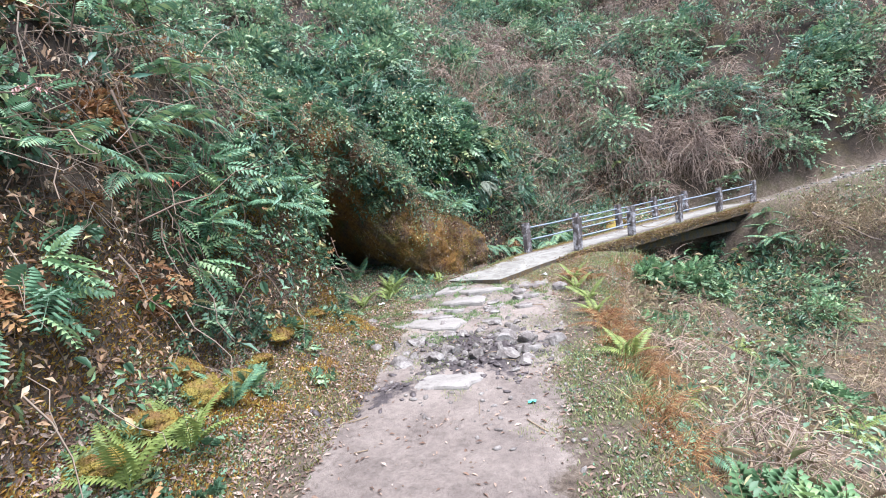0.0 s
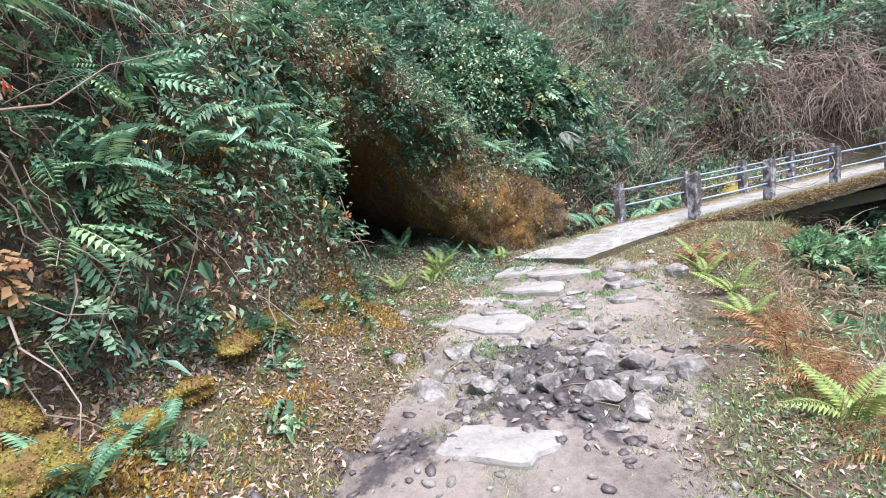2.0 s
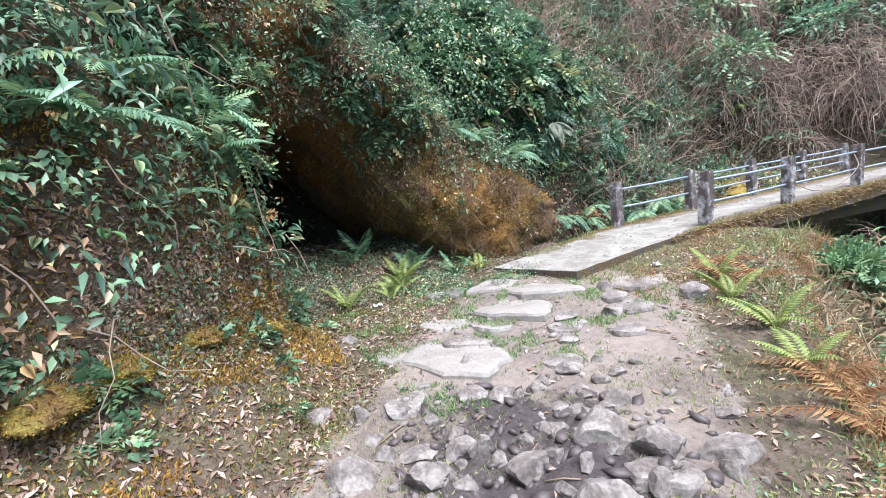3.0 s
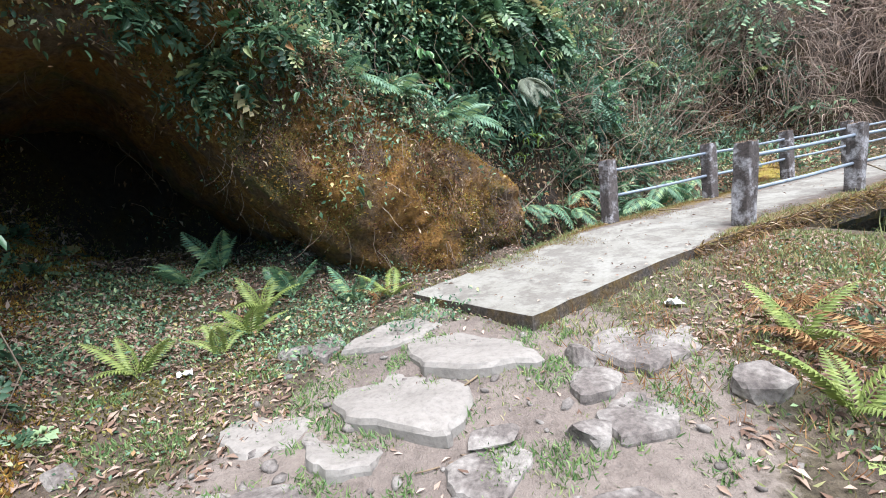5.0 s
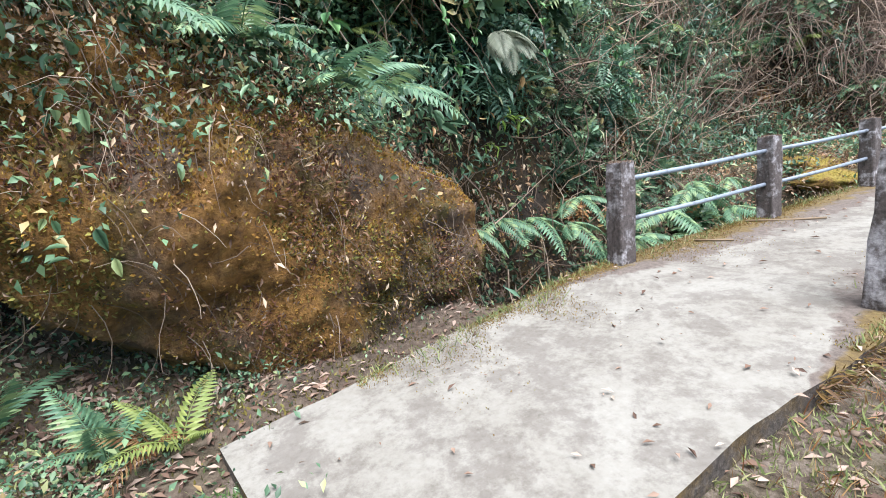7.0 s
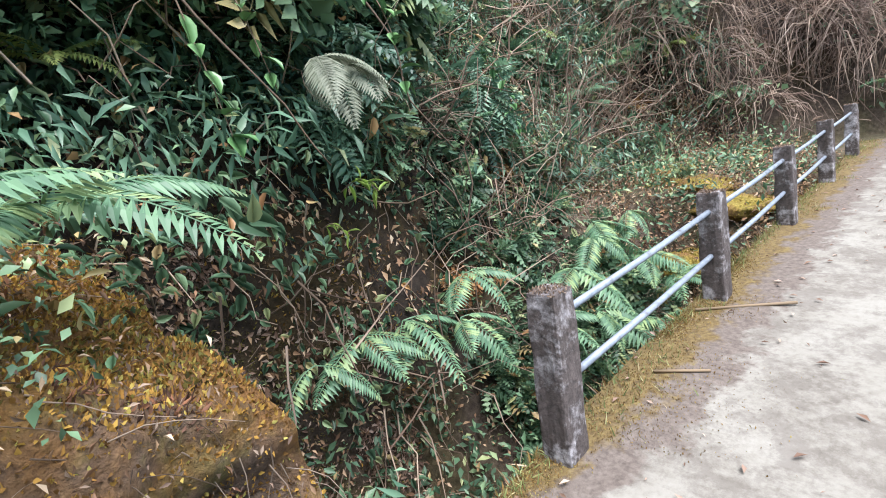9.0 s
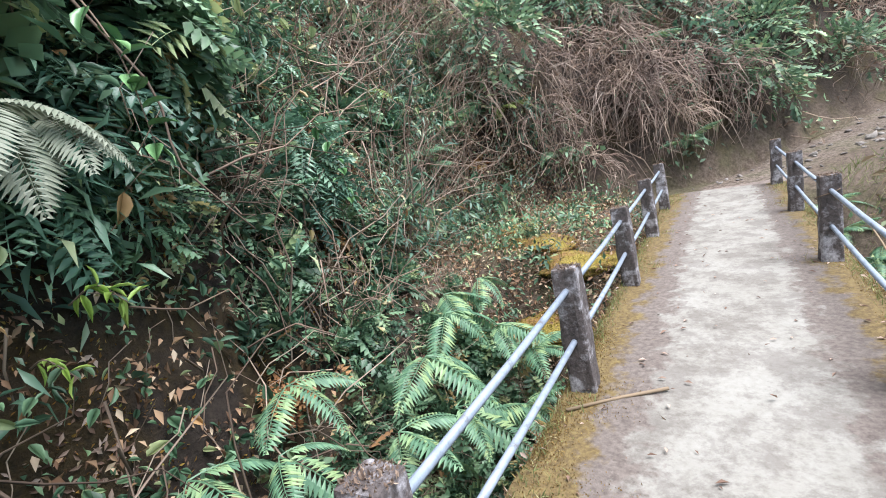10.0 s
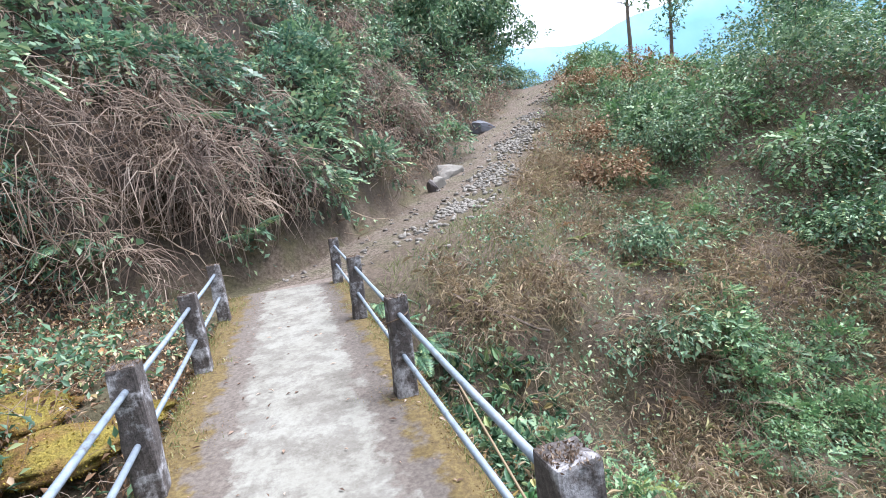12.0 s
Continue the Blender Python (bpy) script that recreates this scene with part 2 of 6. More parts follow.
M_OLIVE = leaf_material("olive_moss", [(0.0, (0.05, 0.045, 0.012)), (0.4, (0.13, 0.115, 0.03)), (0.8, (0.25, 0.21, 0.05)), (1.0, (0.33, 0.34, 0.12))], 0.95, 0.4)
M_PEAT = leaf_material("dead_brown_moss", [(0.0, (0.06, 0.0342, 0.0234)), (0.5, (0.16, 0.0855, 0.0576)), (1.0, (0.34, 0.162, 0.09))], 0.95, 0.4)
M_GRASS = leaf_material("short_grass", [(0.0, (0.1, 0.15, 0.05)), (0.5, (0.22, 0.28, 0.1)), (0.8, (0.33, 0.36, 0.16)), (1.0, (0.45, 0.38, 0.22))], 0.7, 0.3)
M_DEAD_FERN = leaf_material("withered_fern", [(0.0, (0.16, 0.065, 0.025)), (0.5, (0.3, 0.15, 0.06)), (1.0, (0.42, 0.27, 0.12))], 0.85, 0.2)
M_BARK = material("grey_brown_bark", 0.9)
n1 = noise_of(M_BARK, 9, 6, 0.7, stretch=(1, 1, 0.25))
base(M_BARK, ramp(M_BARK, n1, [(0.3, (0.08, 0.06, 0.05)), (0.7, (0.26, 0.21, 0.18))]))
bump(M_BARK, n1, 0.6, 0.02)
M_BRACKEN = leaf_material("dead_grey_brown_bracken", [(0.0, (0.13, 0.09, 0.075)), (0.5, (0.31, 0.235, 0.195)), (1.0, (0.54, 0.45, 0.38))], 0.9, 0.4)
M_SEAM = leaf_material("fresh_grass", [(0.0, (0.07, 0.15, 0.05)), (0.5, (0.15, 0.27, 0.09)), (1.0, (0.28, 0.36, 0.15))], 0.6, 0.3)
M_LITTER = leaf_material("fallen_leaves", [(0.0, (0.0903, 0.0537, 0.0401)), (0.35, (0.199, 0.124, 0.0883)), (0.7, (0.343, 0.248, 0.192)), (1.0, (0.542, 0.438, 0.369))], 0.8, 0.2)
M_DECK_MOSS = leaf_material("yellow_brown_moss", [(0.0, (0.108, 0.0648, 0.0225)), (0.4, (0.216, 0.137, 0.045)), (0.8, (0.302, 0.216, 0.072)), (1.0, (0.259, 0.274, 0.108))], 0.95, 0.3)
M_PALE_FERN = leaf_material("pale_silvery_fern", [(0.0, (0.186, 0.223, 0.161)), (1.0, (0.279, 0.31, 0.236))], 0.6, 0.1)
# Air haze over the far forest, put into blue base colour and emission.
M_RIDGE = material("forest_painted_haze", 1.0, spec=0.0)
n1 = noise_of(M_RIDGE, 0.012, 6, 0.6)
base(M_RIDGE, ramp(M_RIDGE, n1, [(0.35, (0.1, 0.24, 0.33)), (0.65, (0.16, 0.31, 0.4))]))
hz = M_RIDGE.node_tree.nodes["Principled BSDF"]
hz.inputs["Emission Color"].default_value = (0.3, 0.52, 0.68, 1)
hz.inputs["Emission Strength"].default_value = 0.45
M_STRAW = leaf_material("dry_straw_grass", [(0.0, (0.176, 0.129, 0.086)), (0.5, (0.387, 0.301, 0.198)), (0.85, (0.51, 0.421, 0.284)), (1.0, (0.246, 0.284, 0.12))], 0.8, 0.3)
M_LEAF_SPUR = leaf_material("bright_creeper_leaves", [(0.0, (0.078, 0.176, 0.09)), (0.5, (0.156, 0.293, 0.144)), (1.0, (0.281, 0.41, 0.198))], 0.5, 0.6)
M_LOOSE = material("muddy_grey_rock", 0.85)
n1 = noise_of(M_LOOSE, 4, 5)
n2 = noise_of(M_LOOSE, 34, 8, 0.7)
base(M_LOOSE, mix(M_LOOSE, ramp(M_LOOSE, n1, [(0.42, (0, 0, 0)), (0.58, (1, 1, 1))]), ramp(M_LOOSE, n2, [(0.3, (0.06, 0.052, 0.048)), (0.7, (0.2, 0.175, 0.16))]),
                  ramp(M_LOOSE, n2, [(0.3, (0.15, 0.137, 0.125)), (0.7, (0.33, 0.31, 0.285))])))
bump(M_LOOSE, n2, 0.6, 0.015)

# ---- the lie of the land ----
# foot of the hillside, walked from the near end to the far one, x, y
FOOT = [(24, -30), (9.6, -14), (6.4, -11.1), (4.4, -9.2), (3.2, -8.05), (2.35, -7.2), (1.45, -6.25), (0.95, -6.05), (-0.3, -6.8), (-2.2, -6.7), (-2.8, -5.4), (-2.4, -3.7), (-2.05, -2.6),
        (-1.95, -1.2), (-1.9, 0.2), (-2.25, 1.6), (-2.8, 3.5), (-3.6, 6), (-3.2, 7.8), (-1.7, 9.7), (0.2, 11.2), (2.0, 13), (3.9, 15.0), (6, 17.8), (8.9, 21.6),
        (12.5, 26), (16.5, 30.6), (20, 40), (20, 90)]
# middle of the footpath, x, y, z
PATH = [(25, -26, -0.9), (14, -14.5, -0.95), (9.3, -10.3, -1.03), (6.35, -7.75, -1.05), (4.35, -5.75, -0.88), (2.95, -4.4, -0.67), (2.15, -3.2, -0.41), (1.35, -1.5, -0.23),
        (1.0, 0.2, -0.1), (0.85, 9.8, 0.4), (1.7, 11.3, 0.62), (4.4, 13.6, 1.3), (6.7, 16.5, 2.25), (9.2, 19.8, 3.5), (13, 24, 5.4), (17, 28.2, 7.9), (24, 36, 8.6), (60, 80, 2)]
PATH_WIDE = [1.25, 1.25, 1.2, 1.2, 1.25, 1.3, 1.3, 1.2, 0.85, 0.9, 1.0, 1.0, 1.1, 1.3, 1.6, 1.9, 2.5, 5]


def churned_at(x, y):
    """Where feet and hooves have churned the wet mud."""
    return np.exp(-(((x - 4.2) / 1.1) ** 2 + ((y + 5.4) / 0.85) ** 2) ** 2) + 0.75 * np.exp(-(((x - 4.35) / 0.35) ** 2 + ((y + 7.0) / 0.8) ** 2) ** 2)


def land(x, y):
    """Height of the ground, and masks: how far into the hillside, how far off the path."""
    x, y = np.asarray(x, float), np.asarray(y, float)
    p = np.stack([x, y, np.zeros_like(x)], -1)
    dp, _, kp = along(PATH, x, y)
    # the height of the path, blended between near stretches of it
    pts = np.array(PATH)
    fine = np.linspace(0, len(PATH) - 1, 171)
    px, py, pz, pw = (np.interp(fine, range(len(PATH)), c) for c in (*pts.T, PATH_WIDE))
    w = z = wide = 0.0
    for a, b, c, d in zip(px, py, pz, pw):
        q = 1 / (0.05 + (x - a) ** 2 + (y - b) ** 2) ** 2.5
        w, z, wide = w + q, z + q * c, wide + q * d
    z, wide = z / w, wide / w
    df, side, _ = along(FOOT, x, y)
    inside = np.where(side < 0, df, 0.0)
    _, pside, _ = along(PATH, x, y)
    right = pside > 0
    tread = dp - wide
    off = np.maximum(tread - np.where(right, 0.6, 0.0), 0)
    drop = np.where(off < 4, 0.55 * off, 2.2 + 0.42 * (off - 4)) * step(0, 0.5, off)
    ledge = np.interp(off, [0, 0.15, 0.85, 2.2, 4, 8], [0, 0.06, 0.85, 1.5, 2.3, 3.9])
    drop = np.where((y < 1) & (off < 8), drop + (ledge - drop) * step(1, -0.5, y) * step(8, 4, off), drop)
    drop = np.minimum(drop, 9 + 0.02 * off)
    left_rise = 0.22 * np.minimum(off, 3)
    in_cave = step(1.2, -0.4, x) * step(-2.6, -3.8, y)
    zz = np.where(right, z - drop, z + left_rise * np.maximum(in_cave, 0.35))
    # the stream bed that the bridge crosses
    bed = step(0.8, 1.9, y) * step(9.6, 7.6, y)
    bed_left = step(-1.3, -0.3, y) * step(5.4, 3.8, y)
    cut = np.where(x > -0.15, 2.0 * bed, np.maximum(2.0 * bed * step(-0.9, -0.15, x), 1.7 * bed_left * step(-2.6, -1.5, x) * step(-0.1, -0.5, x)))
    cut = cut * step(-3.0, -2.0, x) * np.where(right & (off > 2), step(12, 2, off), 1)
    zz = zz - cut
    # earth slumped against the foot of the near bank
    zz = zz + 0.6 * step(-5.6, -6.8, y) * np.where(side > 0, np.clip(1 - df / 1.25, 0, 1) ** 1.6 * (~right), 1.0)
    # the hillside: a steep cut, then a slope
    s = np.maximum(inside + 0.12 * fractal(p, 1.6), 0) * (inside > 0)
    steep = np.interp(s, [0, 0.12, 0.55, 1.25, 3.0, 10, 40, 400], [0, 0.35, 1.75, 3.5, 5.6, 12, 34, 160])
    gentle = step(9, 14, y)
    steep = steep * (1 - gentle) + gentle * np.interp(s, [0, 0.5, 2, 6, 15, 40, 400], [0, 0.9, 3.4, 8.4, 17, 38, 160])
    zz = zz + steep
    rough = 0.25 * step(0, 1, inside) + 0.03 + 0.12 * step(0.2, 1.5, off) * (inside <= 0)
    zz = zz + rough * fractal(p, 0.9, 4)
    zz = zz + 0.09 * churned_at(x, y) * (fractal(p, 0.4, 3) - 0.2)
    zz = zz + 6.5 * np.exp(-((x - 21) ** 2 + (y - 12.5) ** 2) / 40) + 3.0 * np.exp(-((x - 27) ** 2 + (y - 22) ** 2) / 60)
    far = step(60, 140, np.hypot(x, y))
    zz = zz * (1 - far) + far * np.minimum(zz, -14)
    return zz, inside, off, right, tread


def axis(lo, hi, a, b, fine):
    mid = np.arange(a, b, fine)
    up, dn = [b], [a]
    g = fine
    while up[-1] < hi:
        g *= 1.16
        up.append(up[-1] + g)
    g = fine
    while dn[-1] > lo:
        g *= 1.16
        dn.append(dn[-1] - g)
    return np.r_[dn[::-1][:-1], mid, up]


GX, GY = axis(-1500, 1500, -4, 8, 0.075), axis(-1500, 1500, -10.5, 11, 0.075)
XX, YY = np.meshgrid(GX, GY)
ZZ, INSIDE, OFF, RIGHT, TREAD = land(XX.ravel(), YY.ravel())
GROUND_V = np.stack([XX.ravel(), YY.ravel(), ZZ], -1)
nx, ny = len(GX), len(GY)
ii = (np.arange(ny - 1)[:, None] * nx + np.arange(nx - 1)[None]).ravel()
GROUND_F = np.stack([ii, ii + 1, ii + nx + 1, ii + nx], -1)


def mesh_of(name, verts, faces, mats, smooth=True, slots=None):
    me = bpy.data.meshes.new(name)
    verts, faces = np.asarray(verts, np.float32), np.asarray(faces, np.int32)
    k = faces.shape[1]
    me.vertices.add(len(verts))
    me.vertices.foreach_set("co", verts.ravel())
    me.loops.add(faces.size)
    me.loops.foreach_set("vertex_index", faces.ravel())
    me.polygons.add(len(faces))
    me.polygons.foreach_set("loop_start", np.arange(0, faces.size, k, dtype=np.int32))
    for m in mats:
        me.materials.append(m)
    if slots is not None:
        me.polygons.foreach_set("material_index", np.asarray(slots, np.int32))
    me.update(calc_edges=True)
    me.polygons.foreach_set("use_smooth", np.full(len(faces), smooth))
    return me


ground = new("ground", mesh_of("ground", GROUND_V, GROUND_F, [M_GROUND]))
trodden = step(0.3, -0.25, TREAD + 0.25 * fractal(GROUND_V, 0.7)) * step(0.15, -0.05, INSIDE) * np.where((YY.ravel() > -2.4) & (YY.ravel() < 9), 0.45, np.where(YY.ravel() > 10.5, 0.5, 1.0))
ground.data.attributes.new("trodden", "FLOAT", "POINT").data.foreach_set("value", trodden.astype(np.float32))
# 0 up the bank and deep in the cave: earth with painted-in shade
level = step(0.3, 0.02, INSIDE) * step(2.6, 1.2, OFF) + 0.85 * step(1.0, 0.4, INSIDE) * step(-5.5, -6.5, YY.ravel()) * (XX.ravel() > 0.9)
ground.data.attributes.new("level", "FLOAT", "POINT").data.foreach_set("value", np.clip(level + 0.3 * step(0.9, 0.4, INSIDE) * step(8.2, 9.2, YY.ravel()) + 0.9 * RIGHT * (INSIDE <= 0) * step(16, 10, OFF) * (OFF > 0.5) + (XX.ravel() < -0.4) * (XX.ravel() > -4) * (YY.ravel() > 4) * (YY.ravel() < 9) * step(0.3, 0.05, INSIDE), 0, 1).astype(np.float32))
ground.data.attributes.new("churned", "FLOAT", "POINT").data.foreach_set("value", churned_at(XX.ravel(), YY.ravel()).astype(np.float32))
tagged(ground, "earth hillside, trodden mud path and stream ravine", "ground", kind="structure")


def part(name, bm, mat, parent, label=""):
    me = bpy.data.meshes.new(name)
    bm.to_mesh(me)
    bm.free()
    me.materials.append(mat)
    ob = new(name, me)
    ob.parent = parent
    if label:
        tagged(ob, label)
    return ob


def rough_up(bm, amount, size):
    co = np.array([v.co[:] for v in bm.verts])
    n = np.stack([fractal(co + k * 17.3, size) for k in range(3)], -1) * amount
    for v, d in zip(bm.verts, n):
        v.co += Vector(d)


def box(cx, cy, cz, sx, sy, sz, cuts=0, bevel=0.0):
    bm = bmesh.new()
    bmesh.ops.create_cube(bm, size=1)
    for v in bm.verts:
        v.co = Vector((cx + v.co.x * sx, cy + v.co.y * sy, cz + v.co.z * sz))
    if bevel:
        bmesh.ops.bevel(bm, geom=bm.edges[:], offset=bevel, segments=2, affect="EDGES", profile=0.6)
    if cuts:
        bmesh.ops.subdivide_edges(bm, edges=bm.edges[:], cuts=cuts, use_grid_fill=True)
    return bm


def tube(points, radius, sides=6, cap=True):
    """A round bar along points; radius: one number or one a point."""
    bm = bmesh.new()
    pts = [Vector(p) for p in points]
    rad = radius if hasattr(radius, "__len__") else [radius] * len(pts)
    rings = []
    for n, p in enumerate(pts):
        d = (pts[min(n + 1, len(pts) - 1)] - pts[max(n - 1, 0)]).normalized()
        q = d.to_track_quat("Z", "Y")
        rings.append([bm.verts.new(p + q @ Vector((rad[n] * math.cos(a), rad[n] * math.sin(a), 0))) for a in (2 * math.pi * k / sides for k in range(sides))])
    for a, b in zip(rings, rings[1:]):
        for k in range(sides):
            bm.faces.new((a[k], a[(k + 1) % sides], b[(k + 1) % sides], b[k]))
    if cap:
        bm.faces.new(rings[0][::-1])
        bm.faces.new(rings[-1])
    for f in bm.faces:
        f.smooth = True
    return bm


# ---- the bridge ----
def deck_z(y):
    return -0.27 + 0.09 * (y + 3) if y < 0 else 0.0 + 0.052 * y


bridge = tagged(new("footbridge"), "narrow concrete footbridge with pipe railings over a stream ravine", "bridge")
# the ramp slab that leads onto the deck, and the deck, as a strip of sections: left x, right x, y
SECTIONS = [(0.465, 1.965, -3.1), (0.34, 1.9, -2.4), (0.12, 1.84, -1.4), (-0.08, 1.84, -0.5), (-0.12, 1.86, 0.2), (-0.12, 1.86, 1.0), (-0.12, 1.86, 3.0), (-0.12, 1.86, 5.0), (-0.12, 1.86, 7), (-0.12, 1.86, 9), (-0.1, 1.84, 10.1)]


def strip(sections, thick, across=14, every=0.14):
    ys = np.arange(sections[0][2], sections[-1][2] + 0.01, every)
    sec = np.array(sections)
    l, r = np.interp(ys, sec[:, 2], sec[:, 0]), np.interp(ys, sec[:, 2], sec[:, 1])
    bm = bmesh.new()
    grid = []
    for n, y in enumerate(ys):
        skew = 0.22 * max(0, 1 - (y + 3.1) / 2.2)
        row = []
        for k in range(across + 1):
            f = k / across
            px = l[n] + f * (r[n] - l[n])
            py = y + skew * f
            e = 0.02 * grain(np.array([[px, py, 0]]), 0.18)[0] if k in (0, across) or n == 0 else 0
            row.append(bm.verts.new((px + e, py + (e if n == 0 else 0), deck_z(py) + 0.008 * fractal(np.array([[px, py, 0]]), 0.5)[0])))
        grid.append(row)
    for a, b in zip(grid, grid[1:]):
        for k in range(across):
            bm.faces.new((a[k], a[k + 1], b[k + 1], b[k]))
    out = bmesh.ops.extrude_face_region(bm, geom=bm.faces[:])
    for v in out["geom"]:
        if isinstance(v, bmesh.types.BMVert):
            v.co.z -= thick
    bmesh.ops.recalc_face_normals(bm, faces=bm.faces[:])
    return bm


def worn_edges(ob, sections):
    """How far each point lies from the worn middle of the walk: 0 there, 1 at the edge."""
    sec = np.array(sections)
    co = np.array([v.co[:] for v in ob.data.vertices])
    l, r = np.interp(co[:, 1], sec[:, 2], sec[:, 0]), np.interp(co[:, 1], sec[:, 2], sec[:, 1])
    mid = 0.9 + 0.25 * step(-0.5, -3, co[:, 1])
    half = 0.42 + 0.5 * step(0.6, -1.2, co[:, 1])
    edge = np.maximum((mid - half - co[:, 0]) / np.maximum(mid - half - l, 0.05), (co[:, 0] - mid - half) / np.maximum(r - mid - half, 0.05))
    ob.data.attributes.new("edge", "FLOAT", "POINT").data.foreach_set("value", np.clip(edge, -1, 1).astype(np.float32))


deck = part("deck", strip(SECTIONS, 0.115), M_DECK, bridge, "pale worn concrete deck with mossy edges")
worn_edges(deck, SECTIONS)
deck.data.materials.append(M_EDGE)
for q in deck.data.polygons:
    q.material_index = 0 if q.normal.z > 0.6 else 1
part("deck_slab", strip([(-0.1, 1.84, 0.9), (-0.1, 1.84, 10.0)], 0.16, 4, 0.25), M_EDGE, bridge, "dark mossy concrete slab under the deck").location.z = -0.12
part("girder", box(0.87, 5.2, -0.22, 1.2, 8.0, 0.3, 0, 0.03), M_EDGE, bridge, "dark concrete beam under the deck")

LEFT = [(0.0, 0.0), (0.0, 2.1), (-0.02, 4.25), (-0.04, 6.4), (-0.06, 8.5)]
RIGHTS = [(1.70, 0.0), (1.69, 2.28), (1.69, 4.75), (1.7, 7.25), (1.7, 9.85)]
LEAN_L, LEAN_R = (-0.04, 0.06), (0.03, 0.04)
TALL = 0.8


def post(x, y, lean, wide=0.165):
    zb = deck_z(y)
    bm = box(0, 0, TALL / 2 - 0.06, wide, wide, TALL + 0.12, 0, 0.018)
    bmesh.ops.subdivide_edges(bm, edges=[e for e in bm.edges if e.calc_length() > 0.1], cuts=5, use_grid_fill=True)
    rough_up(bm, 0.012, 0.12)
    for v in bm.verts:
        v.co = Vector((x + v.co.x + lean[0] * v.co.z / TALL, y + v.co.y + lean[1] * v.co.z / TALL, zb + v.co.z))
    return part("post", bm, M_POST, bridge)


for row, lean in ((LEFT, LEAN_L), (RIGHTS, LEAN_R)):
    for x, y in row:
        post(x, y, lean)
    for (x0, y0), (x1, y1) in zip(row, row[1:]):
        for h in (0.66, 0.33):
            k = h / TALL
            a = Vector((x0 + lean[0] * k, y0 + 0.06 + lean[1] * k, deck_z(y0) + h))
            b = Vector((x1 + lean[0] * k, y1 - 0.06 + lean[1] * k, deck_z(y1) + h))
            part("rail", tube([a, a.lerp(b, 0.5) - Vector((0, 0, 0.008)), b], 0.02, 8), M_RAIL, bridge, "pale blue painted pipe rail")


# ---- the boulder over the cave ----
def spline(rows, n):
    """Smooth line through rows (Catmull-Rom), n points."""
    r = np.array(rows, float)
    r = np.vstack([2 * r[0] - r[1], r, 2 * r[-1] - r[-2]])
    out = []
    for t in np.linspace(0, len(rows) - 1 - 1e-6, n):
        i, f = int(t), t - int(t)
        a, b, c, d = r[i:i + 4]
        out.append(0.5 * (2 * b + (c - a) * f + (2 * a - 5 * b + 4 * c - d) * f * f + (3 * b - a - 3 * c + d) * f ** 3))
    return np.array(out)


BOTTOM = [(0.9, -7.5, 1.7), (0.75, -6.35, 1.75), (0.1, -5.3, 2.0), (-0.22, -4.3, 1.0), (-0.15, -3.3, 0.0), (-0.25, -2.4, -0.35), (-0.6, -1.15, -0.45)]
BELLY = [(1.0, -7.4, 2.4), (0.85, -6.2, 2.3), (0.25, -5.2, 2.5), (0.02, -4.2, 1.6), (-0.05, -3.3, 0.65), (-0.12, -2.4, 0.45), (-0.45, -1.05, 0.3)]
BROW = [(0.4, -7.5, 3.6), (0.45, -6.4, 3.4), (0.05, -5.2, 3.3), (-0.15, -4.2, 2.5), (-0.25, -3.2, 1.7), (-0.38, -2.35, 1.3), (-0.72, -1.2, 0.8)]


def loft(n_long, n_round):
    lines = [spline(k, n_long) for k in (BOTTOM, BELLY, BROW)]
    lines.append(lines[2] + np.stack([np.linspace(-5.0, -1.3, n_long), np.linspace(-0.9, -0.3, n_long), np.linspace(2.4, 0.25, n_long)], -1))
    lines.append(lines[0] + np.array([-4.8, -0.8, 0.1]) * np.linspace(1.0, 0.3, n_long)[:, None])
    rings = []
    for k in range(n_long):
        ring = [l[k] for l in lines]
        closed = spline(ring + [ring[0]], n_round + 1)[:-1]
        rings.append(closed)
    v = np.array(rings).reshape(-1, 3)
    out = v.reshape(n_long, n_round, 3)
    mid = out.mean(1, keepdims=True)
    nrm = unit(out - mid).reshape(-1, 3)
    v = v + nrm * (0.17 * fractal(v, 0.8, 4) + 0.06 * fractal(v, 0.22, 2) + 0.035 * np.abs(fractal(v + 3.0, 0.09, 2)))[:, None]
    faces = []
    for a in range(n_long - 1):
        for b in range(n_round):
            c = (b + 1) % n_round
            faces.append((a * n_round + b, a * n_round + c, (a + 1) * n_round + c, (a + 1) * n_round + b))
    first, last = len(v), len(v) + 1
    v = np.vstack([v, v[:n_round].mean(0), v[-n_round:].mean(0)])
    for b in range(n_round):
        c = (b + 1) % n_round
        faces.append((first, c, b, b))
        e = (n_long - 1) * n_round
        faces.append((last, e + b, e + c, e + c))
    return v, faces


rv, rf = loft(170, 130)
bm = bmesh.new()
bv = [bm.verts.new(p) for p in rv]
for f in rf:
    bm.faces.new([bv[i] for i in dict.fromkeys(f)])
bmesh.ops.recalc_face_normals(bm, faces=bm.faces[:])
for f in bm.faces:
    f.smooth = True
me = bpy.data.meshes.new("boulder")
bm.to_mesh(me)
bm.free()
me.materials.append(M_ROCK)
boulder = tagged(new("boulder", me), "huge overhanging boulder covered in rusty moss over a cave", "boulder")
ROCK_V = rv
ROCK_F = np.array([f for f in rf if len(set(f)) == 4])

